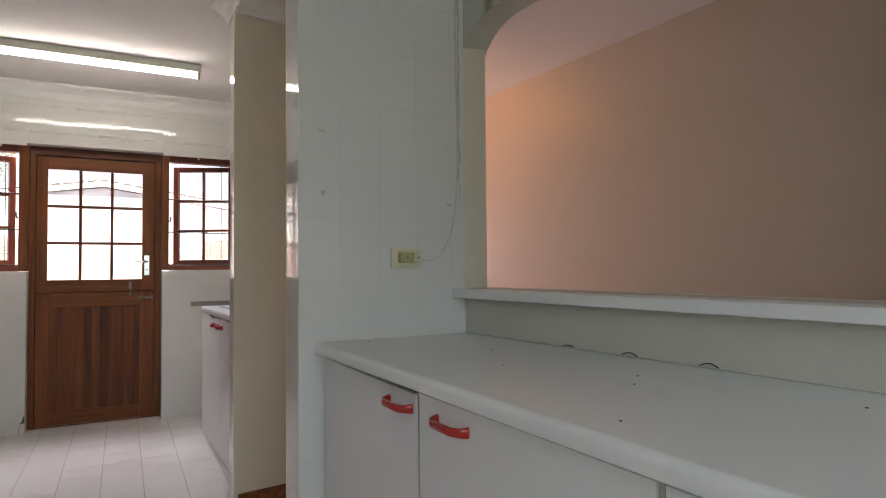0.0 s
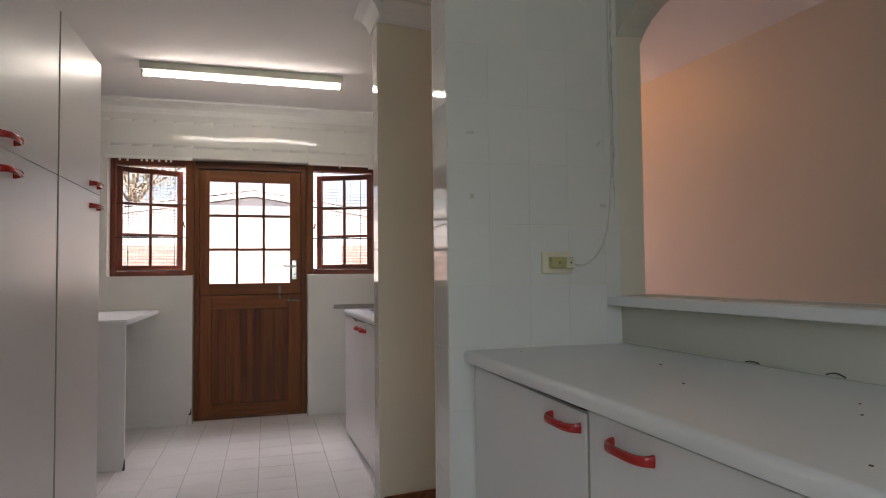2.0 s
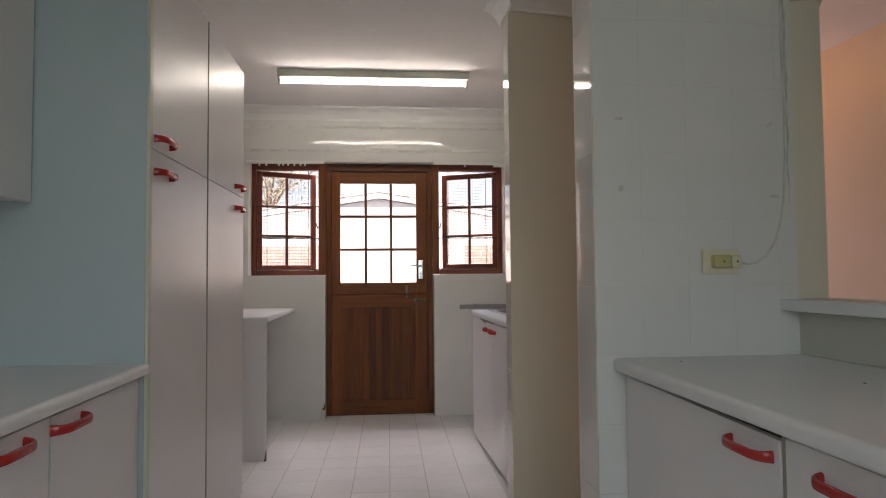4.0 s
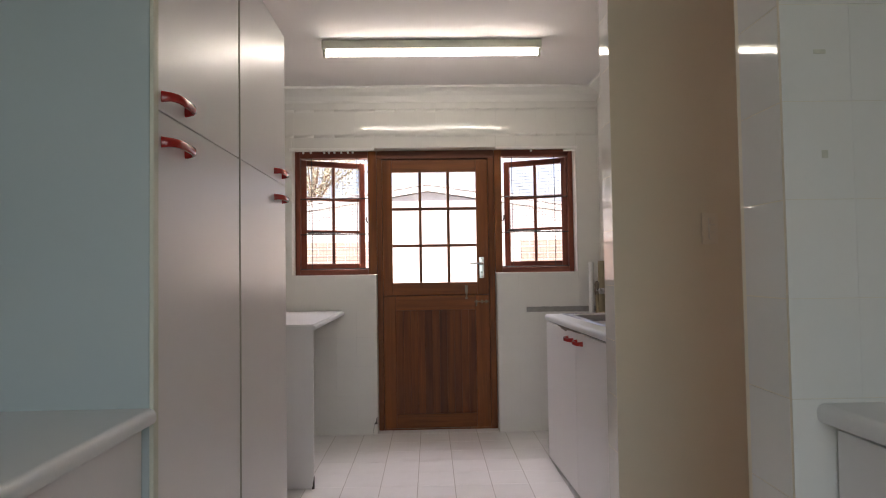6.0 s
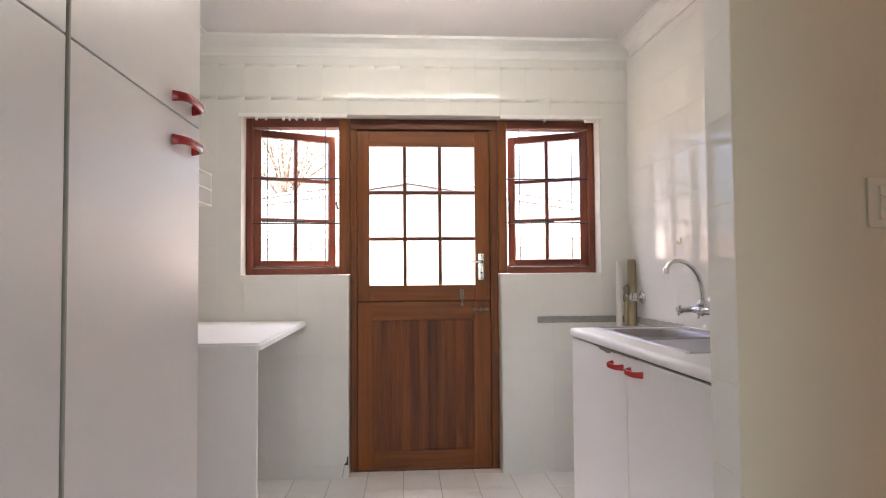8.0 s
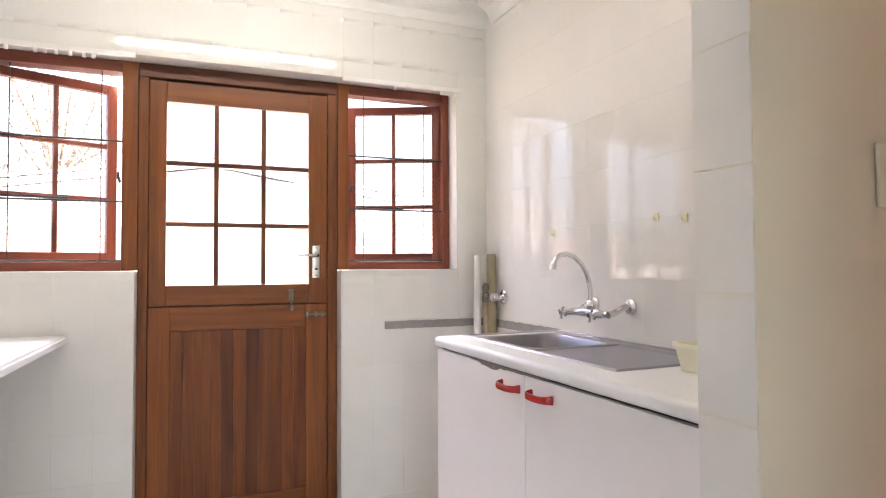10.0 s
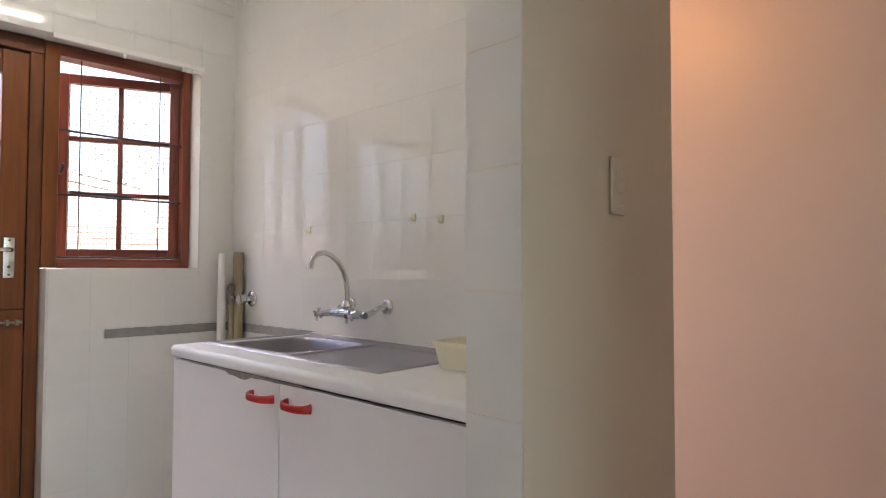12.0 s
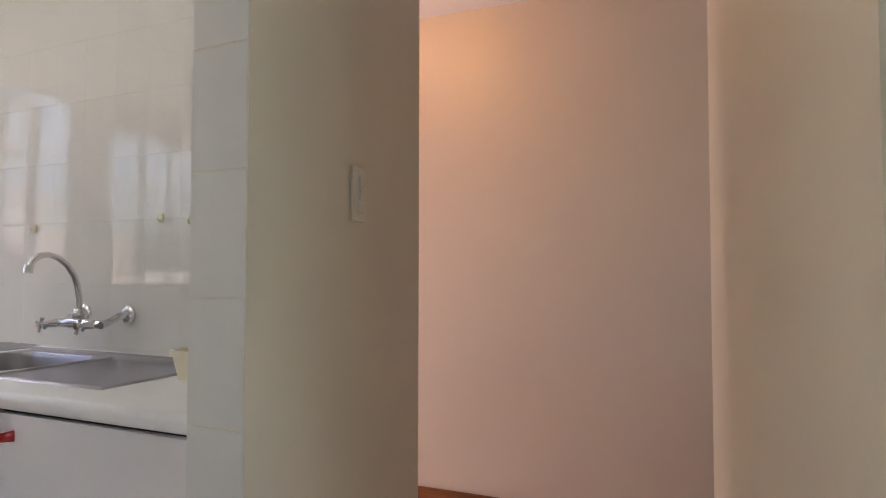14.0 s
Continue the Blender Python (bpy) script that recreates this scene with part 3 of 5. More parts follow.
# sink cupboard
su = thing("sink_cupboard", 0.99, -1.47, 0, "white melamine sink cupboard with two red handles and chipped top edge", "cupboard")
wbox("body", 0.722, XS - 0.014, -2.128, -0.812, 0.10, 0.742, M_MELAMINE, su, bevel=0.001)
wbox("front_rail", 0.722, 0.738, -2.128, -0.812, 0.743, 0.871, M_MELAMINE, su, bevel=0.001)
for ya in (-2.128, -0.828):
    wbox("side_panel", 0.7385, XS - 0.014, ya, ya + 0.016, 0.743, 0.871, M_MELAMINE, su, bevel=0.001)
wbox("plinth", 0.76, XS - 0.014, -2.128, -0.83, 0.0, 0.10, M_MELAMINE, su, bevel=0.001)
d1 = cupboard_door("door", 0.702, 0.72, -1.449, -0.808, 0.035, 0.865, su)
d2 = cupboard_door("door", 0.702, 0.72, -2.128, -1.452, 0.035, 0.864, su)
# no board here: a thin black strip paints the shadow under the worktop
wbox("top_rail", 0.7206, 0.7217, -2.12, -0.82, 0.84, 0.8715, M_EDGE_SHADE, su, bevel=0, label="dark strip painting the gap shadow above the doors")
handle_on(d1, 0.702, -1.372, 0.819, flip=True, length=0.104)
handle_on(d2, 0.702, -1.542, 0.819, flip=True, length=0.104)


def sink_top():
    """A post-formed front rail, and three plain strips round the sink's cut-out."""
    top = worktop("sink_worktop", 0.694, 0.818, YS1 + 0.002, -0.802, 0.872, 0.910, "-x", "white laminate worktop round the inset sink")
    x1 = XS - 0.014
    for nm, a0, a1, b0, b1 in (("back_strip", 1.205, x1, YS1 + 0.002, -0.802), ("left_strip", 0.8185, 1.2045, -0.866, -0.802), ("right_strip", 0.8185, 1.2045, YS1 + 0.002, -1.70)):
        box(nm, a0, a1, b0, b1, 0.872, 0.910, M_TOP, top, bevel=0)
    return top


sink_top()


def inset_sink():
    """Pressed steel sink: one bowl and a ribbed drainer in a raised rim."""
    sx0, sx1, sy0, sy1, zt = 0.798, 1.222, -1.735, -0.832, 0.9125
    nx, ny = 96, 190
    bm = bmesh.new()
    grid = []
    bx0, bx1, by0, by1 = 0.850, 1.172, -1.265, -0.882
    def depth(x, y):
        # rounded rectangle distance for the bowl
        cx, cy, hx, hy, r = (bx0 + bx1) / 2, (by0 + by1) / 2, (bx1 - bx0) / 2, (by1 - by0) / 2, 0.07
        qx, qy = abs(x - cx) - hx + r, abs(y - cy) - hy + r
        dist = math.hypot(max(qx, 0), max(qy, 0)) + min(max(qx, qy), 0) - r
        if dist < 0:
            t = min(1, -dist / 0.035)
            return -0.0035 - 0.150 * (t * t * (3 - 2 * t))
        # drainer, sunk a little and sloping to the bowl
        if y < by0 - 0.015 and sx0 + 0.03 < x < sx1 - 0.03 and y > sy0 + 0.03:
            e = min((x - sx0 - 0.03), (sx1 - 0.03 - x), (y - sy0 - 0.03), 0.02) / 0.02
            return -0.0035 - 0.006 * e
        e = min(x - sx0, sx1 - x, y - sy0, sy1 - y)
        return 0.0042 * math.exp(-((e - 0.007) / 0.0045) ** 2) - 0.0035 * min(1, max(0, (e - 0.010) / 0.012))
    for i in range(nx + 1):
        row = []
        for j in range(ny + 1):
            x, y = sx0 + (sx1 - sx0) * i / nx, sy0 + (sy1 - sy0) * j / ny
            row.append(bm.verts.new((x, y, zt + depth(x, y))))
        grid.append(row)
    for i in range(nx):
        for j in range(ny):
            bm.faces.new((grid[i][j], grid[i + 1][j], grid[i + 1][j + 1], grid[i][j + 1]))
    edge = [grid[i][0] for i in range(nx + 1)] + [grid[nx][j] for j in range(1, ny + 1)] + [grid[i][ny] for i in range(nx - 1, -1, -1)] + [grid[0][j] for j in range(ny - 1, 0, -1)]
    c = Vector(((sx0 + sx1) / 2, (sy0 + sy1) / 2, 0))
    low = []
    for v in edge:
        q = v.co.copy()
        q.x += 0.003 * (1 if q.x > sx1 - 1e-4 else -1 if q.x < sx0 + 1e-4 else 0)
        q.y += 0.003 * (1 if q.y > sy1 - 1e-4 else -1 if q.y < sy0 + 1e-4 else 0)
        q.z = 0.9105
        low.append(bm.verts.new(q))
    m = len(edge)
    for i in range(m):
        bm.faces.new((edge[i], edge[(i + 1) % m], low[(i + 1) % m], low[i]))
    return bm


sink = thing("inset_sink", 1.02, -1.28, 0.91, "brushed stainless steel single bowl sink with drainer", "sink")
b = part("basin", inset_sink(), M_STEEL, None, smooth=True)
world_part(b, sink)
bm = bmesh.new()
bmesh.ops.create_cone(bm, cap_ends=True, segments=20, radius1=0.04, radius2=0.034, depth=0.006)
w = finish("waste", bm, M_STEEL, smooth=True)
w.location = (1.02, -1.07, 0.768)
world_part(w, sink)


# ---- door wall joinery ----
door_1 = thing("door_1", 0.015, 0.0, 0, "varnished wooden stable door with nine panes, shut", "door", kind="structure")
def grooved(name, x0, x1, y0, y1, z0, z1, material, parent, bevel=0.003, label=""):
    return wbox(name, x0, x1, y0, y1, z0, z1, material, parent, bevel, 2, label)
DL, DR = -0.384, 0.416
GX0, GX1, GZ0, GZ1 = -0.312, 0.327, 1.100, 1.940
for z0, z1, nm in ((1.008, GZ0, "bottom_rail"), (GZ1, 2.033, "top_rail"), (0.012, 0.115, "lower_rail"), (0.892, 1.001, "middle_rail")):
    grooved(nm, GX0 if nm[0] != "l" and nm[0] != "m" else -0.293, GX1 if nm[0] != "l" and nm[0] != "m" else 0.312, 0.0015, 0.043, z0, z1, M_DOORRAIL, door_1)
for x0, x1 in ((DL, GX0), (GX1, DR)):
    grooved("stile", x0, x1, 0.0, 0.044, 1.006, 2.034, M_DOORWOOD, door_1)
for x0, x1 in ((DL, -0.293), (0.312, DR)):
    grooved("stile", x0, x1, 0.0, 0.044, 0.010, 1.002, M_DOORWOOD, door_1)
gw, gh = (GX1 - GX0) / 3, (GZ1 - GZ0) / 3
# bars are door wood too; the darker frame wood paints in their backlit shade
for k in (1, 2):
    grooved("glazing_bar", GX0 + k * gw - 0.011, GX0 + k * gw + 0.011, 0.004, 0.038, GZ0, GZ1, M_FRAMEWOOD, door_1, 0.005)
for k in (1, 2):
    grooved("glazing_bar", GX0, GX1, 0.005, 0.037, GZ0 + k * gh - 0.011, GZ0 + k * gh + 0.011, M_FRAMERAIL, door_1, 0.005)
def pane(x0, x1, y, z0, z1, parent):
    ob = wbox("pane", x0, x1, y, y + 0.004, z0, z1, M_GLASS, parent, bevel=0)
    ob.visible_shadow = False
    return ob
for i in range(3):
    for j in range(3):
        pane(GX0 + i * gw + 0.012, GX0 + (i + 1) * gw - 0.012, 0.020, GZ0 + j * gh + 0.012, GZ0 + (j + 1) * gh - 0.012, door_1)
wbox("backing", -0.296, 0.315, 0.033, 0.040, 0.11, 0.90, M_FRAMEWOOD, door_1, bevel=0)
wbox("rebate", DL + 0.002, DR - 0.002, 0.036, 0.0425, 0.985, 1.03, M_FRAMEWOOD, door_1, bevel=0)
nb = 11
bw = (0.312 + 0.293) / nb
for k in range(nb):
    grooved("board", -0.293 + k * bw + 0.0003, -0.293 + (k + 1) * bw - 0.0003, 0.009, 0.030, 0.116, 0.891, M_BOARD, door_1, 0.0009)

frame_1 = thing("door_frame", 0.0, 0.0, 0, "dark varnished wooden door frame joined to side windows", "door frame", kind="structure")
grooved("jamb", -0.4255, DL - 0.0015, -0.012, 0.10, 0.0, 2.04, M_FRAMEWOOD, frame_1)
grooved("jamb", DR + 0.0015, 0.4635, -0.012, 0.10, 0.0, 2.04, M_FRAMEWOOD, frame_1)
for x0, x1 in ((-0.425, -0.370), (0.402, 0.463)):
    grooved("stop", x0, x1, 0.0465, 0.062, 0.009, 2.04, M_FRAMEWOOD, frame_1)
grooved("stop", -0.369, 0.401, 0.0465, 0.062, 2.022, 2.04, M_FRAMERAIL, frame_1)
grooved("head", -0.4255, 0.4635, -0.014, 0.10, 2.041, 2.102, M_FRAMERAIL, frame_1)
grooved("threshold", -0.4255, 0.4635, -0.006, 0.12, -0.003, 0.009, M_FRAMEWOOD, frame_1)
grooved("mullion", -0.492, -0.428, -0.010, 0.09, 1.168, 2.102, M_DOORWOOD, frame_1)
grooved("mullion", 0.467, 0.522, -0.010, 0.09, 1.168, 2.102, M_DOORWOOD, frame_1)


def side_window(name, x0, x1, hinge_left, label):
    """Frame, an outward opened casement with six panes, bars and stay."""
    win = thing(name, (x0 + x1) / 2, 0, 1.17, label, "window", "side windows", "structure")
    z0, z1 = 1.168, 2.102
    f = 0.036
    fr = M_WINWOOD
    if hinge_left:
        grooved("window_frame", x0, x0 + f, -0.008, 0.075, z0, z1, fr, win)
    else:
        grooved("window_frame", x1 - f, x1, -0.008, 0.075, z0, z1, fr, win)
    a0, a1 = (x0 + f, x1) if hinge_left else (x0, x1 - f)
    grooved("window_frame", a0, a1, -0.008, 0.075, z0, z0 + 0.04, M_WINRAIL, win)
    grooved("window_frame", a0, a1, -0.008, 0.075, z1 - 0.05, z1, M_WINRAIL, win)
    # casement, built closed about its hinge and then swung
    s = a1 - a0 - 0.006
    sz0, sz1 = z0 + 0.043, z1 - 0.054
    sash = new("casement")
    sash.empty_display_size = 0.05
    sgn = 1 if hinge_left else -1
    def sbox(nm, u0, u1, v0, v1, q0, q1, m):
        ob = box(nm, sgn * u0, sgn * u1, q0, q1, v0, v1, m, sash, 0.003, 2)
        return ob
    w = 0.042
    sbox("sash_stile", 0, w, sz0, sz1, 0, 0.038, fr)
    sbox("sash_stile", s - w, s, sz0, sz1, 0, 0.038, fr)
    sbox("sash_rail", w, s - w, sz0, sz0 + w, 0.001, 0.037, M_WINRAIL)
    sbox("sash_rail", w, s - w, sz1 - w, sz1, 0.001, 0.037, M_WINRAIL)
    iw, ih = (s - 2 * w), (sz1 - sz0 - 2 * w)
    sbox("sash_bar", s / 2 - 0.010, s / 2 + 0.010, sz0 + w, sz1 - w, 0.004, 0.033, fr)
    for k in (1, 2):
        zz = sz0 + w + ih * k / 3
        sbox("sash_bar", w, s - w, zz - 0.010, zz + 0.010, 0.005, 0.032, M_WINRAIL)
    for i in range(2):
        for k in range(3):
            p = sbox("pane", w + i * iw / 2 + (0.010 if i else 0), w + (i + 1) * iw / 2 - (0 if i else 0.010), sz0 + w + k * ih / 3 + (0.01 if k else 0), sz0 + w + (k + 1) * ih / 3 - (0.01 if k < 2 else 0), 0.017, 0.021, M_GLASS)
            p.visible_shadow = False
    bm = bmesh.new()
    nx, nz = round(iw / 0.026), round(ih / 0.026)
    for k in range(1, nx):
        u = sgn * (w + iw * k / nx)
        tube_bm(bm, [(u, 0.0345, sz0 + w), (u, 0.0345, sz1 - w)], 0.0011, 4)
    for k in range(1, nz):
        v = sz0 + w + ih * k / nz
        tube_bm(bm, [(sgn * w, 0.0358, v), (sgn * (s - w), 0.0358, v)], 0.0013, 4)
    tagged(finish("wire_mesh", bm, M_WIRE, sash, "fine square wire mesh outside the panes"), kind="stuff")
    sash.matrix_basis = pose((a0 + 0.003) if hinge_left else (a1 - 0.003), 0.030, 0, 0, 0, 24 if hinge_left else -24)
    world_part(sash, win)
    # bars inside the opening
    for k, u in enumerate((0.17, 0.84) if hinge_left else (0.16, 0.80)):
        xx = a0 + (a1 - a0) * u
        tube("burglar_bar", [(xx, 0.008, z0 + 0.04), (xx, 0.008, z1 - 0.05)], 0.0026, M_IRON, win, 8)
    for zz in (1.745, 1.475, 1.213):
        tube("burglar_bar", [(a0 - 0.004, 0.012, zz), (a1 + 0.004, 0.012, zz)], 0.0045, M_IRON, win, 8)
    tube("stay", [(a0 + 0.05, 0.02, 1.49), (a0 + 0.30, 0.045, 1.488)], 0.006, M_IRON, win, 8)
    xl = (a1 - 0.012) if hinge_left else (a0 + 0.012)
    tube("catch", [(xl, -0.012, 1.60), (xl, -0.03, 1.585), (xl + 0.01 * sgn, -0.034, 1.555)], 0.006, M_IRON, win, 8)
    return win


side_window("window_1", -1.040, -0.493, True, "red-stained casement window ajar with black burglar bars")
side_window("window_2", 0.523, 1.066, False, "red-stained casement window ajar beside the door, black bars")

# fluorescent lamp
LY = -1.05
lamp = thing("fluorescent_lamp", 0, LY, CEIL, "lit fluorescent batten lamp on the ceiling", "ceiling lamp")
wbox("batten", -0.645, 0.648, LY - 0.028, LY + 0.028, CEIL - 0.052, CEIL - 0.001, M_BATTEN, lamp, bevel=0.004, seg=2)
for x in (-0.640, 0.626):
    wbox("lamp_holder", x, x + 0.018, LY - 0.016, LY + 0.016, CEIL - 0.098, CEIL - 0.05, M_BATTEN, lamp, bevel=0.003)
tube("tube", [(-0.621, LY, CEIL - 0.074), (0.625, LY, CEIL - 0.074)], 0.0145, M_TUBE, lamp, 16, "lit white tube")
# ---- door furniture ----
def lever_handle():
    ob = thing("lever_handle", 0.362, 0, 1.21, "worn chrome lever handle on a long plate on the stable door", "door handle")
    wbox("plate", 0.343, 0.381, -0.008, -0.0005, 1.128, 1.288, M_CHROME, ob, bevel=0.003, seg=2)
    tube("lever", [(0.362, -0.008, 1.238), (0.362, -0.04, 1.238), (0.356, -0.05, 1.238), (0.335, -0.052, 1.238), (0.30, -0.052, 1.241), (0.268, -0.050, 1.240)], [0.010, 0.009, 0.009, 0.008, 0.0075, 0.006], M_CHROME, ob, 12)
    tube("keyhole", [(0.362, -0.0085, 1.172), (0.362, -0.0105, 1.172)], 0.006, M_IRON, ob, 12)
    for z in (1.14, 1.276):
        tube("screw", [(0.362, -0.008, z), (0.362, -0.0105, z)], 0.0045, M_DULL, ob, 8)
    return ob


lever_handle()
bolt = thing("drop_bolt", 0.243, 0, 1.0, "tarnished metal drop bolt across the split of the door", "bolt")
wbox("plate", 0.232, 0.254, -0.005, -0.0005, 1.018, 1.075, M_DULL, bolt, bevel=0.001)
tube("rod", [(0.243, -0.011, 1.070), (0.243, -0.011, 0.972)], 0.0055, M_DULL, bolt, 10)
wbox("keeper", 0.234, 0.252, -0.014, -0.0005, 0.972, 0.988, M_DULL, bolt, bevel=0.001)
bolt2 = thing("barrel_bolt", 0.345, 0, 0.95, "tarnished barrel bolt on the lower door half", "bolt")
tube("rod", [(0.302, -0.012, 0.952), (0.408, -0.012, 0.952)], 0.0055, M_DULL, bolt2, 10)
for x in (0.318, 0.36, 0.392):
    wbox("keeper", x - 0.007, x + 0.007, -0.019, -0.0005, 0.940, 0.964, M_DULL, bolt2, bevel=0.002)
tube("knob", [(0.318, -0.012, 0.950), (0.316, -0.024, 0.922)], [0.005, 0.006], M_DULL, bolt2, 8)

# curtain rails over the side windows
for x0, x1, clips, lab in ((-1.058, -0.432, (-0.955, -0.90, -0.80, -0.765, -0.725, -0.675, -0.625, -0.59), "white curtain rail with loose glider clips over the window"), (0.470, 1.082, (0.735, 0.985, 1.0, 1.015, 1.03, 1.045, 1.06), "white curtain rail with gliders pushed to its end")):
    rail = thing("curtain_rail", (x0 + x1) / 2, YW, 2.09, lab, "curtain rail", "curtain rails")
    wbox("rail", x0, x1, YW - 0.024, YW - 0.009, 2.085, 2.107, M_WHITEPL, rail, bevel=0.003, seg=2)
    for c in clips:
        wbox("glider", c - 0.007, c + 0.007, YW - 0.021, YW - 0.010, 2.066, 2.085, M_WHITEPL, rail, bevel=0.002)

# ---- tap over the sink ----
tap = thing("wall_mixer_tap", XS, -1.12, 1.03, "chrome wall mixer tap with swan-neck spout and cross handles", "tap")
def disc(name, c, r0, r1, depth, material, parent, axis="x", seg=20):
    a = Vector(c)
    d = Vector((-depth, 0, 0)) if axis == "x" else Vector((0, -depth, 0))
    return tube(name, [a, a + d * 0.45, a + d * 0.8, a + d], [r0, r0, (r0 + r1) / 2, r1], material, parent, seg)
for y in (-1.03, -1.238):
    disc("flange", (XS - 0.011, y, 1.03), 0.030, 0.017, 0.016, M_CHROME, tap)
    tube("union", [(XS - 0.02, y, 1.03), (XS - 0.045, y, 1.029), (1.222, y + 0.006, 1.018), (1.200, y + 0.010 if y < -1.1 else y - 0.004, 1.008), (1.18, y + 0.010 if y < -1.1 else y - 0.004, 1.004)], [0.013, 0.012, 0.011, 0.012, 0.013], M_CHROME, tap, 12)
tube("body", [(1.185, -1.010, 1.004), (1.185, -1.06, 1.004), (1.185, -1.08, 1.006), (1.185, -1.16, 1.006), (1.185, -1.18, 1.004), (1.185, -1.225, 1.004)], [0.014, 0.014, 0.018, 0.018, 0.014, 0.014], M_CHROME, tap, 14)
bm = bmesh.new()
bmesh.ops.create_uvsphere(bm, u_segments=18, v_segments=12, radius=0.024)
ball = finish("spout_base", bm, M_CHROME, smooth=True)
ball.matrix_basis = pose(1.187, -1.12, 1.034)
world_part(ball, tap)
sp = [(1.187, -1.12, 1.045), (1.186, -1.12, 1.085), (1.178, -1.121, 1.125), (1.163, -1.122, 1.160), (1.140, -1.124, 1.190), (1.110, -1.126, 1.212), (1.078, -1.128, 1.222), (1.050, -1.129, 1.218), (1.029, -1.130, 1.204), (1.018, -1.131, 1.185)]
tube("spout", sp, 0.0095, M_CHROME, tap, 14)
tube("aerator", [(1.018, -1.131, 1.190), (1.015, -1.131, 1.166)], 0.0125, M_CHROME, tap, 14)
for y in (-1.025, -1.20):
    tube("valve", [(1.178, y, 1.004), (1.155, y, 1.003), (1.135, y, 1.002)], [0.014, 0.012, 0.009], M_CHROME, tap, 12)
    bm = bmesh.new()
    for ang in (20, 110):
        dy, dz = math.cos(radians(ang)) * 0.024, math.sin(radians(ang)) * 0.024
        tube_bm(bm, [(1.126, y - dy, 1.002 - dz), (1.126, y - dy * 0.6, 1.002 - dz * 0.6), (1.126, y, 1.002), (1.126, y + dy * 0.6, 1.002 + dz * 0.6), (1.126, y + dy, 1.002 + dz)], [0.0065, 0.0045, 0.006, 0.0045, 0.0065], 8)
    tube_bm(bm, [(1.137, y, 1.002), (1.116, y, 1.002)], 0.0085, 10)
    h = finish("cross_handle", bm, M_CHROME, smooth=True)
    world_part(h, tap)

# washing machine valve and pipes in the corner
valve = thing("stop_valve", XS, -0.315, 1.03, "chrome washing machine stop valve on the tiled wall", "valve")
disc("flange", (XS - 0.011, -0.315, 1.028), 0.036, 0.022, 0.018, M_CHROME, valve)
tube("stem", [(XS - 0.02, -0.315, 1.028), (1.235, -0.315, 1.028)], 0.012, M_CHROME, valve, 12)
tube("knob", [(1.24, -0.315, 1.028), (1.228, -0.315, 1.028), (1.205, -0.315, 1.028), (1.198, -0.315, 1.028)], [0.012, 0.026, 0.024, 0.014], M_CHROME, valve, 16, "dull chrome round knob")
wp = thing("waste_pipe", 1.172, -0.15, 0, "white plastic waste pipe standing in the corner", "pipe")
tube("pipe", [(1.140, -0.200, 0.002), (1.140, -0.200, 0.9), (1.144, -0.198, 1.215), (1.146, -0.197, 1.235)], [0.019, 0.019, 0.018, 0.017], M_PIPEWHITE, wp, 14)
bp = thing("lagged_pipe", 1.25, -0.15, 0, "brown weathered lagged pipe in the corner", "pipe")
tube("lagging", [(1.208, -0.222, 0.002), (1.208, -0.222, 0.8), (1.211, -0.220, 1.22), (1.211, -0.220, 1.243)], [0.027, 0.026, 0.025, 0.021], M_OLDBOARD, bp, 12)
cp = thing("feed_pipe", 1.208, -0.155, 0, "corroded brass feed pipe with fittings in the corner", "pipe")
tube("pipe", [(1.175, -0.225, 0.002), (1.175, -0.225, 1.02)], 0.013, M_OLDBOARD, cp, 10)
tube("fitting", [(1.175, -0.225, 1.00), (1.175, -0.225, 1.02), (1.175, -0.225, 1.055), (1.175, -0.2255, 1.075), (1.178, -0.232, 1.092)], [0.016, 0.019, 0.015, 0.019, 0.014], M_DULL, cp, 10, "tarnished brass union")
tube("nipple", [(1.175, -0.2255, 1.04), (1.170, -0.262, 1.035)], [0.011, 0.009], M_CHROME, cp, 10)

# raw strip left where a worktop was taken off
def rough_strip(name, along, a0, a1, z0, z1, wall, label):
    bm = bmesh.new()
    n = 40
    rows = []
    for k in range(n + 1):
        t = a0 + (a1 - a0) * k / n
        lo, hi = z0 + random.uniform(-0.0015, 0.0015), z1 + random.uniform(-0.002, 0.002)
        col = []
        for z, d in ((lo, 0.0105), (lo, 0.0135), (hi, 0.0135), (hi, 0.0105)):
            col.append(bm.verts.new((t, wall - d, z) if along == "x" else (wall - d, t, z)))
        rows.append(col)
    for a, b in zip(rows, rows[1:]):
        for i in range(4):
            bm.faces.new((a[i], a[(i + 1) % 4], b[(i + 1) % 4], b[i]))
    bm.faces.new(rows[0])
    bm.faces.new(rows[-1][::-1])
    return tagged(finish(name, bm, M_GREYSTRIP), label, "wall strip")


rough_strip("bare_wall_strip", "x", 0.680, XS - 0.012, 0.874, 0.912, YW, "grey bare cement strip on the tiled wall")
rough_strip("bare_wall_strip", "y", -0.80, YW - 0.014, 0.874, 0.912, XS, "grey bare cement strip behind the pipes")

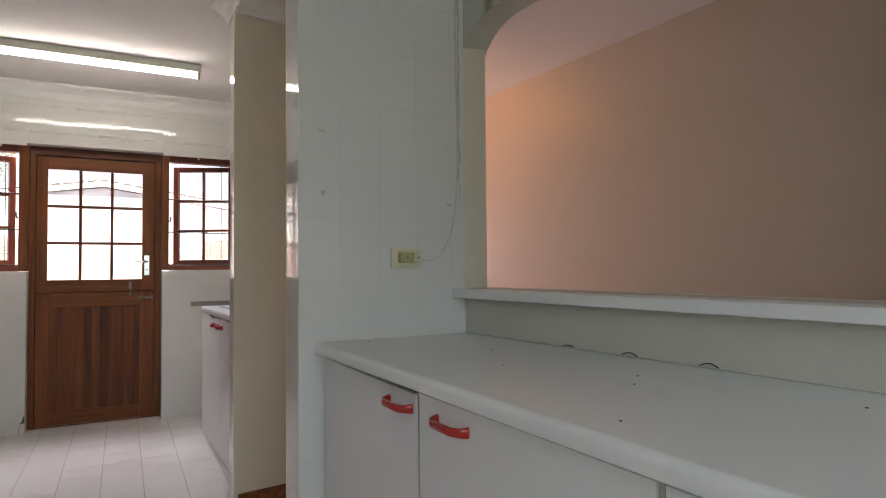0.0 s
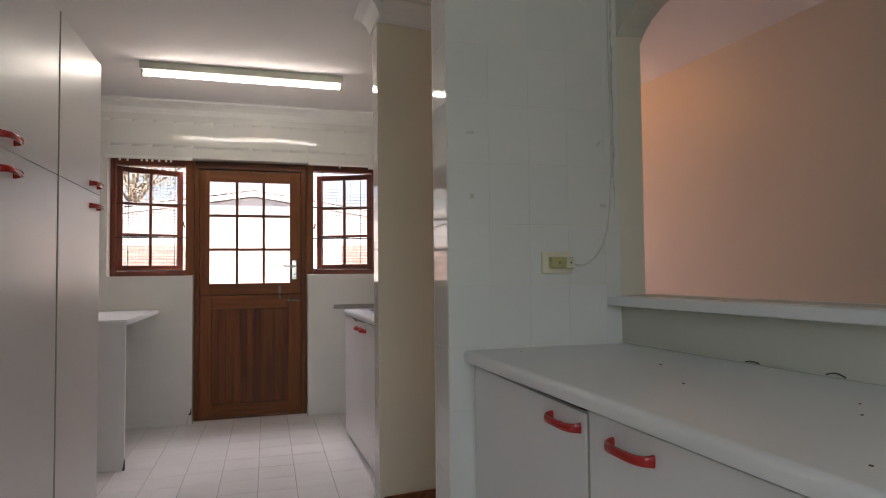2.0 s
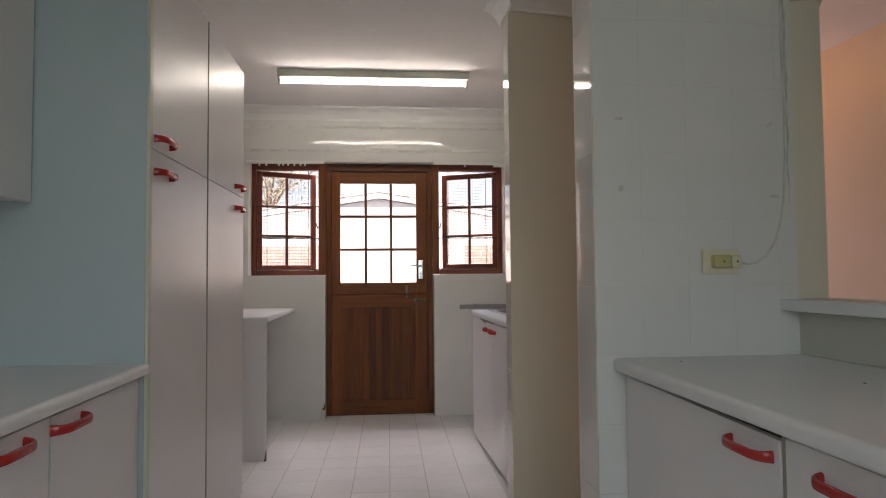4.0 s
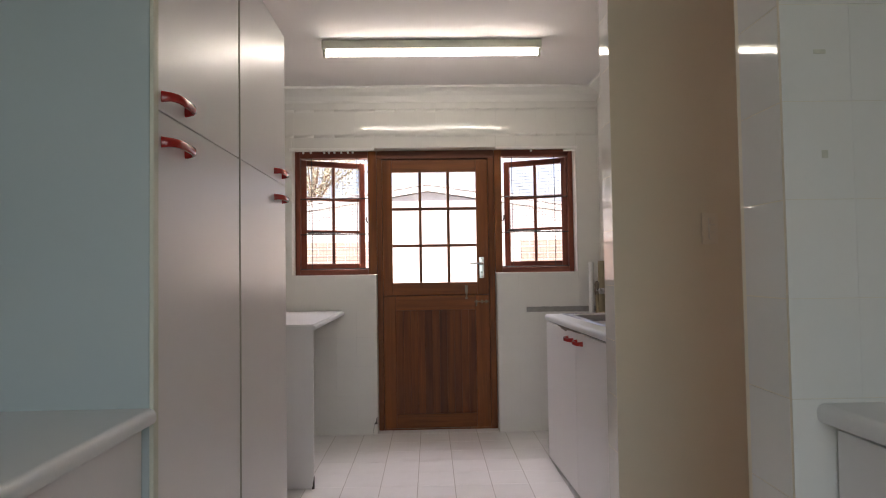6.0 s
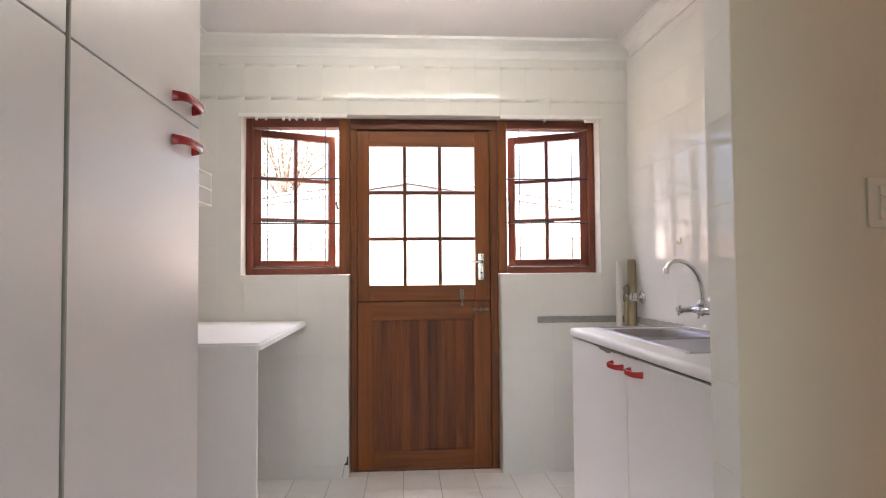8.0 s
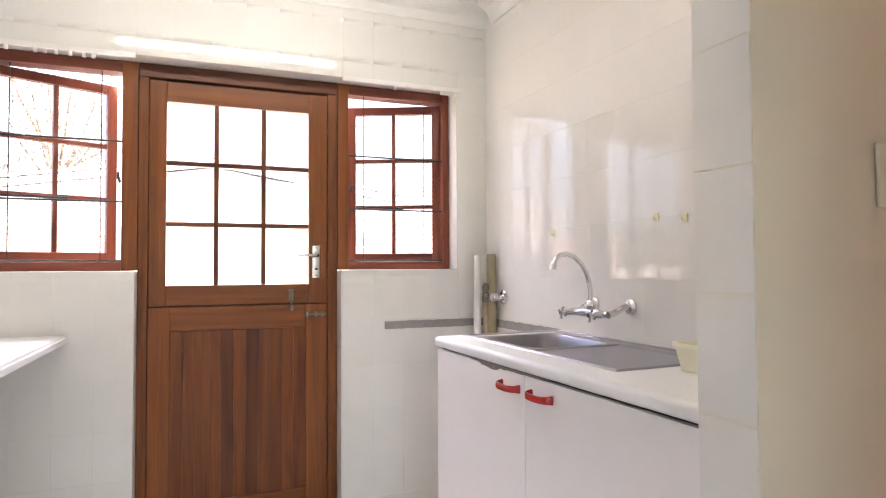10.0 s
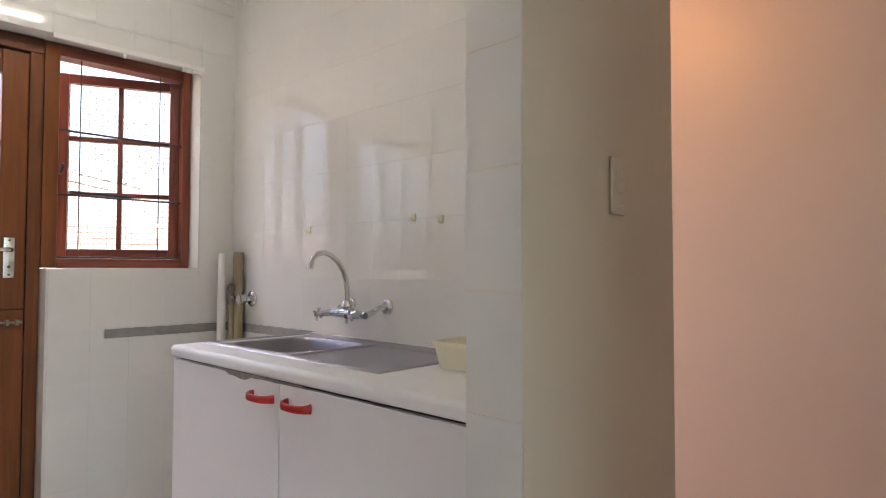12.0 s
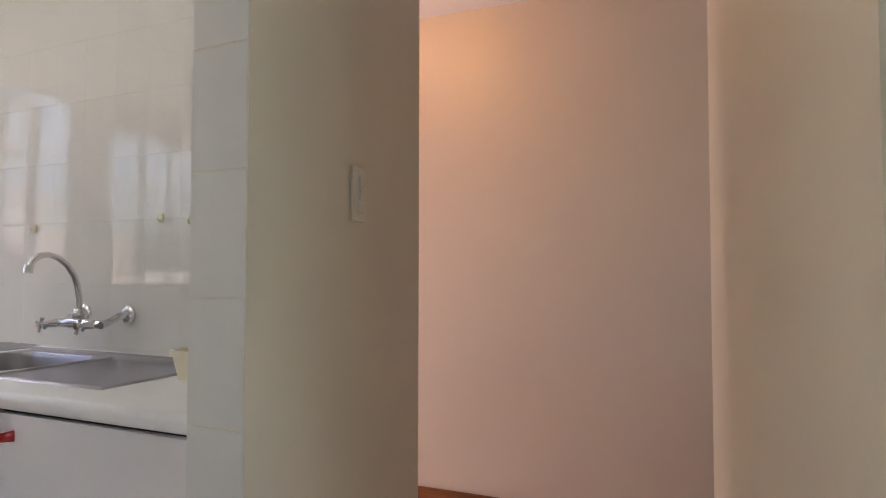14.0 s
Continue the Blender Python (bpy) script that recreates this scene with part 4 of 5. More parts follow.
# tub on the drainer end
def tub():
    ob = thing("plastic_tub", 1.03, -1.86, 0.91, "cream plastic tub standing on the sink worktop", "tub")
    bm = bmesh.new()
    def ring(hx, hy, z, r):
        vs = []
        for cx, cy, a0 in ((hx - r, hy - r, 0), (-hx + r, hy - r, 90), (-hx + r, -hy + r, 180), (hx - r, -hy + r, 270)):
            for a in (0, 30, 60, 90):
                vs.append(bm.verts.new((1.03 + cx + r * math.cos(radians(a0 + a)), -1.86 + cy + r * math.sin(radians(a0 + a)), z)))
        return vs
    rs = [ring(0.075, 0.078, 0.9115, 0.02), ring(0.086, 0.090, 0.972, 0.022), ring(0.091, 0.095, 0.972, 0.024), ring(0.091, 0.095, 0.982, 0.024), ring(0.083, 0.087, 0.982, 0.022), ring(0.073, 0.076, 0.915, 0.02)]
    for a, b in zip(rs, rs[1:]):
        for k in range(16):
            bm.faces.new((a[k], a[(k + 1) % 16], b[(k + 1) % 16], b[k]))
    bm.faces.new(rs[0])
    bm.faces.new(rs[-1][::-1])
    world_part(finish("tub_body", bm, M_CREAMTUB, smooth=True), ob)
tub()

# chipped edge under the worktop above the sink doors
def chip():
    bm = bmesh.new()
    n = 22
    y0, y1 = -1.56, -1.10
    top, low = [], []
    for k in range(n + 1):
        y = y0 + (y1 - y0) * k / n
        d = 0.004 + 0.004 * max(0, math.sin(math.pi * k / n)) * random.uniform(0.5, 1.3)
        if 13 <= k <= 18:
            d += 0.010 * random.uniform(0.6, 1.2)
        top.append((y, 0.8715))
        low.append((y, 0.8695 - d))
    f = [bm.verts.new((0.7010, y, z)) for y, z in top], [bm.verts.new((0.7010, y, z)) for y, z in low]
    g = [bm.verts.new((0.7035, y, z)) for y, z in top], [bm.verts.new((0.7035, y, z)) for y, z in low]
    for k in range(n):
        bm.faces.new((f[0][k], f[0][k + 1], f[1][k + 1], f[1][k]))
        bm.faces.new((f[1][k], f[1][k + 1], g[1][k + 1], g[1][k]))
    return world_part(finish("chipped_edge", bm, M_CHIP, None, "flaked bare chipboard edge"), su)
chip()

# hooks on the sink wall
for y, z in ((-0.755, 1.322), (-1.372, 1.340), (-1.50, 1.328)):
    hk = thing("adhesive_hook", XS - 0.01, y, z, "small yellowed adhesive hook on the tiled wall", "hook", "hooks by the sink")
    wbox("pad", XS - 0.015, XS - 0.0102, y - 0.010, y + 0.010, z - 0.012, z + 0.016, M_IVORY, hk, bevel=0.0015)
    tube("prong", [(XS - 0.015, y, z - 0.004), (XS - 0.024, y, z - 0.008), (XS - 0.027, y, z + 0.004)], 0.0028, M_IVORY, hk, 8)

# socket, plugs and cable on the pier
FY = YP0 - 0.0105
so = thing("wall_socket", 1.07, YP0, 1.175, "ivory wall socket with yellowed adaptor and plug", "socket")
wbox("plate", 1.006, 1.125, FY - 0.008, FY, 1.137, 1.213, M_SOCKET, so, bevel=0.003, seg=2)
wbox("adaptor", 1.030, 1.086, FY - 0.036, FY - 0.008, 1.155, 1.196, M_OLDPLUG, so, bevel=0.007, seg=2, label="brownish yellowed round-cornered adaptor")
wbox("plug", 1.088, 1.122, FY - 0.032, FY - 0.008, 1.154, 1.195, M_IVORY, so, bevel=0.006, seg=2, label="yellow plug")
for x, yy in ((1.06, FY - 0.0362), (1.106, FY - 0.0322)):
    tube("screw", [(x, yy, 1.175), (x, yy - 0.001, 1.175)], 0.0032, M_IRON, so, 8)
cab = thing("flex_cable", 1.2, YP0, 1.17, "pale flex running from plug up the wall corner", "cable")
pts = [(1.122, FY - 0.02, 1.175), (1.15, FY - 0.014, 1.166), (1.18, FY - 0.008, 1.170), (1.215, FY - 0.005, 1.192), (1.245, FY - 0.005, 1.23), (1.268, FY - 0.005, 1.29), (1.283, FY - 0.005, 1.38), (1.291, FY - 0.005, 1.50), (1.294, FY - 0.005, 1.65), (1.291, FY - 0.005, 1.80), (1.288, FY - 0.005, 2.0), (1.29, FY - 0.005, 2.54)]
tube("flex", pts, 0.0032, M_CABLE, cab, 8)
def sealant():
    bm = bmesh.new()
    n = 60
    pts, rad = [], []
    for k in range(n + 1):
        z = 1.36 + (2.54 - 1.36) * k / n
        pts.append((1.3025 + 0.0025 * math.sin(k * 0.7), FY + 0.0002, z))
        rad.append((0.0028 + 0.0014 * math.sin(k * 1.9) + random.uniform(0, 0.001)) * min(1, 0.15 + k / 14))
    tube_bm(bm, pts, rad, 8)
    return tagged(finish("sealant_bead", bm, M_CONDUIT, smooth=True), "stained greenish sealant bead beside the cable", "sealant")
sealant()
for x, z in ((1.240, 1.608),):
    mk = thing("wall_hook", x, FY, z, "small grey screw hook in the tiled pier", "hook", "pier hooks")
    tube("plate", [(x, FY, z), (x, FY - 0.003, z)], 0.006, M_CABLE, mk, 10)
    tube("prong", [(x, FY - 0.002, z + 0.003), (x, FY - 0.014, z + 0.001), (x, FY - 0.017, z + 0.010)], 0.002, M_CABLE, mk, 6)

# patches of old adhesive left on the pier's tiles
for x, z, w, h in ((0.813, 1.433, 0.013, 0.017), (0.809, 1.653, 0.026, 0.009), (1.318, 1.410, 0.026, 0.010)):
    mk = thing("adhesive_patch", x, FY, z, "faint grey patch of old adhesive on the tiled pier", "adhesive patch", "adhesive patches")
    wbox("patch", x - w / 2, x + w / 2, FY - 0.0006, FY + 0.0012, z - h / 2, z + h / 2, M_CONDUIT, mk, bevel=0.0003)

# light switch on the stub wall
sw = thing("light_switch", 1.074, YS0, 1.34, "cream three-rocker light switch on the end wall", "light switch")
wbox("plate", 1.040, 1.108, YS0 - 0.009, YS0 - 0.001, 1.283, 1.406, M_SWITCH, sw, bevel=0.003, seg=2)
for k in range(3):
    z = 1.316 + k * 0.0285
    bm = bmesh.new()
    box_bm(bm, -0.011, 0.011, -0.006, 0.004, -0.0125, 0.0125, 0.0015)
    r = finish("rocker", bm, M_SWITCH)
    r.matrix_basis = pose(1.080, YS0 - 0.009, z, 6 if k % 2 else -6)
    world_part(r, sw)
wbox("rocker_frame", 1.066, 1.094, YS0 - 0.0105, YS0 - 0.0085, 1.302, 1.387, M_CABLE, sw, bevel=0.001, label="grey line round the rockers")

# lifted sealant strips behind the right worktop
for y, w, hgt in ((-3.93, 0.045, 0.003), (-4.17, 0.05, 0.007), (-4.415, 0.05, 0.008)):
    lp = thing("lifted_trim", XR - 0.01, y, 0.885, "dark curl of lifted sealant behind the worktop", "sealant", "lifted sealant")
    tube("curl", [(XR - 0.012, y + w / 2 - w * k / 8, 0.888 + hgt * math.sin(math.pi * k / 8)) for k in range(9)], 0.0018, M_EDGE_SHADE, lp, 6)
tube_ob = tube("worktop_seam", [(XR - 0.006, -3.345, 0.887), (XR - 0.006, -4.3, 0.886), (XR - 0.006, -5.2, 0.887)], 0.0016, M_CABLE, None, 6)
tagged(tube_ob, "thin aged sealant line along the worktop", "sealant")
for k in range(7):
    x, y = random.uniform(0.80, 1.28), random.uniform(-4.9, -3.42)
    cr = tagged(box("crumb", x, x + random.uniform(0.003, 0.007), y, y + random.uniform(0.003, 0.006), 0.8852, 0.8868, M_EDGE_SHADE, bevel=0.0004), "tiny dark crumb on the worktop", "crumb", "crumbs")

# wire rack and board on the left utility wall
rk = thing("wire_rack", XL, -0.9, 1.55, "white wire wall rack, empty", "rack")
for z in (1.720, 1.635, 1.550):
    for dx in (0.0, 0.07, 0.14):
        tube("wire", [(XL + 0.014 + dx, -0.28, z), (XL + 0.014 + dx, -1.45, z)], 0.0032, M_WHITEPL, rk, 8)
for y in (-0.285, -0.86, -1.445):
    wbox("bracket", XL + 0.011, XL + 0.156, y - 0.002, y + 0.002, 1.545, 1.726, M_WHITEPL, rk, bevel=0.0008)
bd = thing("wall_board", XL, -0.7, 1.92, "white painted wall board with a dark meter slot", "board")
wbox("board", XL + 0.0105, XL + 0.024, -1.3, -0.17, 1.93, 2.36, M_MELAMINE, bd, bevel=0.002)
wbox("slot", XL + 0.024, XL + 0.045, -1.1, -0.31, 2.11, 2.19, M_EDGE_SHADE, bd, bevel=0.003)
for y, z in ((-0.21, 1.97), (-0.21, 2.16)):
    tube("screw", [(XL + 0.024, y, z), (XL + 0.027, y, z)], 0.006, M_IRON, bd, 8)

# lamp in the passage
pl = thing("passage_lamp", *BULB_AT, "lit warm bare bulb hanging from the passage ceiling", "ceiling lamp")
bx, by, bz = BULB_AT
tube("rose", [(bx, by, 2.484), (bx, by, 2.462)], [0.045, 0.03], M_WHITEPL, pl, 16)
tube("holder", [(bx, by, 2.462), (bx, by, 2.445), (bx, by, 2.43)], [0.014, 0.019, 0.018], M_WHITEPL, pl, 14)
tube("bulb", [(bx, by, 2.43), (bx, by, 2.415), (bx, by, 2.39), (bx, by, 2.37), (bx, by, 2.358)], [0.012, 0.02, 0.029, 0.026, 0.012], M_BULB, pl, 16, "warm glowing bulb").visible_shadow = False

# ---- outside ----
structure(box("ground", -400, 400, 0.12, 800, -0.5, -0.15, M_PAVE, bevel=0), "pale paved back yard ground", "ground")
def brick_screen(x0, x1, y, z0, z1, label):
    ob = thing("brick_screen", (x0 + x1) / 2, y, z0, label, "brick wall", "brick screens")
    wbox("mortar", x0, x1, y + 0.006, y + 0.10, z0, z1, M_EXTWALL, ob, bevel=0)
    bm = bmesh.new()
    rows = int((z1 - z0) / 0.086)
    for r in range(rows):
        x = x0 - (0.115 if r % 2 else 0)
        while x < x1 - 0.02:
            a, b = max(x, x0), min(x + 0.22, x1)
            if b - a > 0.03:
                box_bm(bm, a, b, y, y + 0.05, z0 + r * 0.086, z0 + r * 0.086 + 0.076)
            x += 0.23
    world_part(tagged(finish("bricks", bm, M_BRICK), kind="stuff"), ob)


brick_screen(-2.6, -0.75, 3.2, -0.15, 1.60, "low red face-brick screen wall in the yard")
brick_screen(1.15, 2.6, 3.2, -0.15, 1.60, "low red face-brick screen wall beside the yard")

# low gabled outbuilding across the yard: white wall, arched grey gable panel painting the eave's shadow, scalloped
# verge tiles
def outbuilding(y, cx, half, eave, rise):
    ob = thing("outbuilding", cx, y, -0.15, "white plastered outbuilding with low grey tiled gable across the yard", "house")
    xs = [cx - half + 2 * half * k / 48 for k in range(49)]

    def height(x):
        return eave + rise * (1 - abs(x - cx) / (half + 0.25))

    def slab(name, low, high, y0, y1, material, label=""):
        bm = bmesh.new()
        a = [bm.verts.new((x, y0, low(x))) for x in xs]
        b = [bm.verts.new((x, y0, high(x))) for x in xs]
        for k in range(48):
            if high(xs[k]) - low(xs[k]) > 0.001 or high(xs[k + 1]) - low(xs[k + 1]) > 0.001:
                bm.faces.new((a[k], a[k + 1], b[k + 1], b[k]))
        r = bmesh.ops.extrude_face_region(bm, geom=bm.faces[:])
        bmesh.ops.translate(bm, vec=(0, y1 - y0, 0), verts=[g for g in r["geom"] if isinstance(g, bmesh.types.BMVert)])
        bmesh.ops.delete(bm, geom=[v for v in bm.verts if not v.link_faces], context="VERTS")
        world_part(finish(name, bm, material, None, label), ob)
    slab("wall", lambda x: -0.15, lambda x: min(2.25, height(x) - 0.11), y, y + 4.0, M_EXTWALL)
    slab("gable", lambda x: 2.252, lambda x: max(2.252, height(x) - 0.11), y + 0.03, y + 0.18, M_EAVESHADE, "grey gable panel painted as eave shadow")
    for sgn, nm in ((-1, "bargeboard"), (1, "bargeboard")):
        bm = bmesh.new()
        e = cx + sgn * (half + 0.25)
        vs = [bm.verts.new(p) for p in ((cx, y - 0.04, height(cx) - 0.02), (e, y - 0.04, height(e) - 0.02), (e, y - 0.04, height(e) - 0.10), (cx, y - 0.04, height(cx) - 0.10))]
        f = bm.faces.new(vs)
        r = bmesh.ops.extrude_face_region(bm, geom=[f])
        bmesh.ops.translate(bm, vec=(0, 0.028, 0), verts=[g for g in r["geom"] if isinstance(g, bmesh.types.BMVert)])
        world_part(finish(nm, bm, M_EXTWALL), ob)
        bm = bmesh.new()
        vs = [bm.verts.new(p) for p in ((cx, y - 0.03, height(cx)), (e, y - 0.03, height(e)), (e, y + 4.2, height(e)), (cx, y + 4.2, height(cx)))]
        f = bm.faces.new(vs)
        r = bmesh.ops.extrude_face_region(bm, geom=[f])
        bmesh.ops.translate(bm, vec=(0, 0, 0.03), verts=[g for g in r["geom"] if isinstance(g, bmesh.types.BMVert)])
        world_part(finish("roof", bm, M_ROOF), ob)
        n = int((half + 0.25) / 0.15)
        for k in range(n):
            x = cx + sgn * (0.075 + 0.15 * k)
            tube("verge_tile", [(x, y - 0.05, height(x) + 0.012), (x, y + 0.25, height(x) + 0.018)], 0.030, M_ROOF, ob, 8)


outbuilding(4.7, -0.06, 2.6, 2.05, 0.45)


def tree(x, y, z, height, seed, label):
    rnd = random.Random(seed)
    ob = thing("tree", x, y, z, label, "tree", "trees outside")
    bm = bmesh.new()
    tips = []
    tube_bm(bm, [(0, 0, 0), (0.05, 0.02, height * 0.25), (0.02, 0.08, height * 0.5)], [0.14, 0.11, 0.07], 8)
    for k in range(14):
        a, h0 = rnd.uniform(0, 6.28), height * rnd.uniform(0.36, 0.5)
        r, up = rnd.uniform(0.9, 2.4), rnd.uniform(0.1, 0.5) * height
        p0 = Vector((0.03, 0.05, h0))
        p1 = p0 + Vector((math.cos(a) * r * 0.5, math.sin(a) * r * 0.5, up * 0.45))
        p2 = p0 + Vector((math.cos(a) * r, math.sin(a) * r, up))
        tube_bm(bm, [p0, p1, p2], [0.045, 0.03, 0.01], 6)
        tips += [p1, p2, (p1 + p2) / 2]
    part("trunk", bm, M_BARK, ob, smooth=True)
    bm = bmesh.new()
    for p in tips:
        for k in range(110):
            c = p + Vector((rnd.gauss(0, 0.5), rnd.gauss(0, 0.5), rnd.gauss(0, 0.35)))
            d = Vector((rnd.uniform(-1, 1), rnd.uniform(-1, 1), rnd.uniform(-1, 1))).normalized()
            s = d.orthogonal().normalized()
            l, w = rnd.uniform(0.045, 0.09), rnd.uniform(0.018, 0.03)
            bm.faces.new([bm.verts.new(c - d * l), bm.verts.new(c + s * w), bm.verts.new(c + d * l), bm.verts.new(c - s * w)])
    crown = part("crown", bm, M_LEAF, ob)
    crown["kind"] = "stuff"
    return ob


tree(-3.9, 15.6, -0.15, 8.6, 5, "leafy green yard tree behind the wall")
tree(-7.0, 17.0, -0.15, 8.2, 9, "leafy green yard tree by the neighbour")

# broken skirting tile beside the door
bt = thing("broken_tile", -0.45, YW, 0.07, "broken corner of a skirting tile by the door", "broken tile")
bm = bmesh.new()
f = bm.faces.new([bm.verts.new((x, YW - 0.0104, z)) for x, z in ((-0.430, 0.074), (-0.456, 0.074), (-0.449, 0.083), (-0.441, 0.090), (-0.437, 0.118), (-0.430, 0.128))])
r = bmesh.ops.extrude_face_region(bm, geom=[f])
bmesh.ops.translate(bm, vec=(0, 0.003, 0), verts=[g for g in r["geom"] if isinstance(g, bmesh.types.BMVert)])
world_part(finish("gap", bm, M_EDGE_SHADE), bt)
tube("crack", [(-0.452, YW - 0.0098, 0.072), (-0.456, YW - 0.0098, 0.045), (-0.461, YW - 0.0098, 0.02), (-0.462, YW - 0.0098, 0.002)], 0.0011, M_EDGE_SHADE, bt, 6)
# ---- tiles, piece by piece ----
TILE_MESHES = {}


def tile_mesh(w, h, t, material, key, crown=0.0):
    k = (key, round(w, 3), round(h, 3), crown)
    if k not in TILE_MESHES:
        bm = bmesh.new()
        b = min(0.0009 if t > 0.002 else 0.0005, w / 4, h / 4)
        c = b if t > 0.002 else b * 0.2
        base = [bm.verts.new((sx * w / 2, sy * h / 2, 0)) for sx, sy in ((-1, -1), (1, -1), (1, 1), (-1, 1))]
        mid = [bm.verts.new((sx * w / 2, sy * h / 2, t - b * 0.7)) for sx, sy in ((-1, -1), (1, -1), (1, 1), (-1, 1))]
        top = [bm.verts.new((sx * (w / 2 - c), sy * (h / 2 - b), t)) for sx, sy in ((-1, -1), (1, -1), (1, 1), (-1, 1))]
        for lo, hi in ((base, mid), (mid, top)):
            for i in range(4):
                bm.faces.new((lo[i], lo[(i + 1) % 4], hi[(i + 1) % 4], hi[i]))
        if crown:
            # slightly cushioned glaze
            rows, n = [top[:2]], 8
            for i in range(1, n):
                y = (h - 2 * b) * (i / n - 0.5)
                rows.append([bm.verts.new((sx * (w / 2 - c), y, t + crown * (1 - (2 * i / n - 1) ** 2))) for sx in (-1, 1)])
            rows.append([top[3], top[2]])
            for lo, hi in zip(rows, rows[1:]):
                bm.faces.new((lo[0], lo[1], hi[1], hi[0])).smooth = True
        else:
            bm.faces.new(top)
        me = bpy.data.meshes.new(key)
        bmesh.ops.recalc_face_normals(bm, faces=bm.faces[:])
        bm.to_mesh(me)
        bm.free()
        me.materials.append(material)
        TILE_MESHES[k] = me
    return TILE_MESHES[k]


def cut(rect, holes):
    """A rectangle less some rectangles."""
    rects = [rect]
    for h0, h1, k0, k1 in holes:
        out = []
        for a0, a1, b0, b1 in rects:
            if h1 <= a0 or h0 >= a1 or k1 <= b0 or k0 >= b1:
                out.append((a0, a1, b0, b1))
                continue
            if a0 < h0: out.append((a0, h0, b0, b1))
            if h1 < a1: out.append((h1, a1, b0, b1))
            m0, m1 = max(a0, h0), min(a1, h1)
            if b0 < k0: out.append((m0, m1, b0, k0))
            if k1 < b1: out.append((m0, m1, k1, b1))
        rects = out
    return rects


TROT = {
    "-y": Matrix(((1, 0, 0), (0, 0, -1), (0, 1, 0))).to_4x4(),
    "-x": Matrix(((0, 0, -1), (-1, 0, 0), (0, 1, 0))).to_4x4(),
    "+x": Matrix(((0, 0, 1), (1, 0, 0), (0, 1, 0))).to_4x4(),
    "+z": Matrix.Identity(4),
}


def tile_field(owner, facing, plane, u0, u1, v0, v1, ou, ov, tw, th, holes=(), t=0.0011, gap=0.0003, material=None, name="tile", tilt=0.04, gap_v=None, lean=0.0):
    """Tiles on a face: u runs along the wall (x or y), v up (or y on the floor)."""
    material = material or M_TILE
    rnd = random.Random(name + facing + str(round(plane, 2)) + str(round(u0, 2)))
    i0, i1 = math.floor((u0 - ou) / tw), math.ceil((u1 - ou) / tw)
    j0, j1 = math.floor((v0 - ov) / th), math.ceil((v1 - ov) / th)
    for i in range(i0, i1):
        for j in range(j0, j1):
            a0, a1 = max(ou + i * tw, u0), min(ou + (i + 1) * tw, u1)
            b0, b1 = max(ov + j * th, v0), min(ov + (j + 1) * th, v1)
            if a1 - a0 < 0.012 or b1 - b0 < 0.012:
                continue
            for r in cut((a0, a1, b0, b1), holes):
                w, h = r[1] - r[0] - gap, r[3] - r[2] - (0.0005 if gap_v is None else gap_v * rnd.choice((0.2, 0.3, 1.0, 1.9)) if t > 0.01 else gap_v)
                if w < 0.01 or h < 0.01:
                    continue
                cu, cv = (r[0] + r[1]) / 2, (r[2] + r[3]) / 2
                ob = new(name, tile_mesh(w, h, t, material, name, 0.0003 if lean and 2.2 < cv < 2.39 else 0.0))
                pos = {"-y": (cu, plane, cv), "-x": (plane, cu, cv), "+x": (plane, cu, cv), "+z": (cu, cv, plane)}[facing]
                jig = pose(0, 0, rnd.uniform(-0.0001, 0.0001) * (3 if t > 0.01 else 1) + (0.0008 if lean and 2.2 < cv < 2.39 else 0), rnd.gauss(lean if 2.2 < cv < 2.39 else 0, tilt if lean and 2.2 < cv < 2.39 else min(tilt, 0.12)), rnd.gauss(0, tilt * 0.6), 0)
                m = Matrix.Translation(pos) @ TROT[facing] @ jig
                ob.parent = owner
                ob.matrix_parent_inverse = owner.matrix_basis.inverted()
                ob.matrix_basis = m


TW, TH = 0.150, 0.2115
TZ = 0.0705
tile_field(wall_north, "-y", YW - 0.0075, XL + 0.011, XS - 0.011, 0, CEIL - 0.104, -0.425, TZ, TW, TH, holes=[(-0.428, 0.466, -1, 2.105), (-1.042, -0.428, 1.165, 2.105), (0.466, 1.068, 1.165, 2.105)], tilt=0.32, lean=-0.4)
tile_field(wall_sink, "-x", XS - 0.0075, YS1 + 0.021, YW - 0.0005, 0, CEIL - 0.104, YW, TZ, TW, TH, gap=0.0001, gap_v=0.0016)
tile_field(wall_left, "+x", XL + 0.0075, -2.06, YW - 0.0005, 0, CEIL - 0.104, YW, TZ, TW, TH)
tile_field(stub, "-x", XE - 0.0075, YS0 + 0.001, YS1 + 0.02, 0, CEIL - 0.104, YS0 - 0.06, TZ, 0.3, TH, gap_v=0.0032)
tile_field(pier, "-x", XP - 0.0075, YP0 + 0.001, YP1 - 0.018, 0, CEIL, YP0 - 0.05, 0.056 + 0.024, 0.3, 0.2095, gap_v=0.0026)
tile_field(pier, "-y", YP0 - 0.0075, XP - 0.008, 1.387, 0, CEIL, XP - 0.008, 0.056 + 0.024, TW, 0.2095, gap_v=0.0012)
# sills of glazed tile and the reveals of the windows
tile_field(wall_north, "+z", 1.165, -1.042, -0.494, YW - 0.008, -0.010, -0.425, -1, TW, 2, t=0.0025, name="sill_tile")
tile_field(wall_north, "+z", 1.165, 0.524, 1.068, YW - 0.008, -0.010, -0.425, -1, TW, 2, t=0.0025, name="sill_tile")

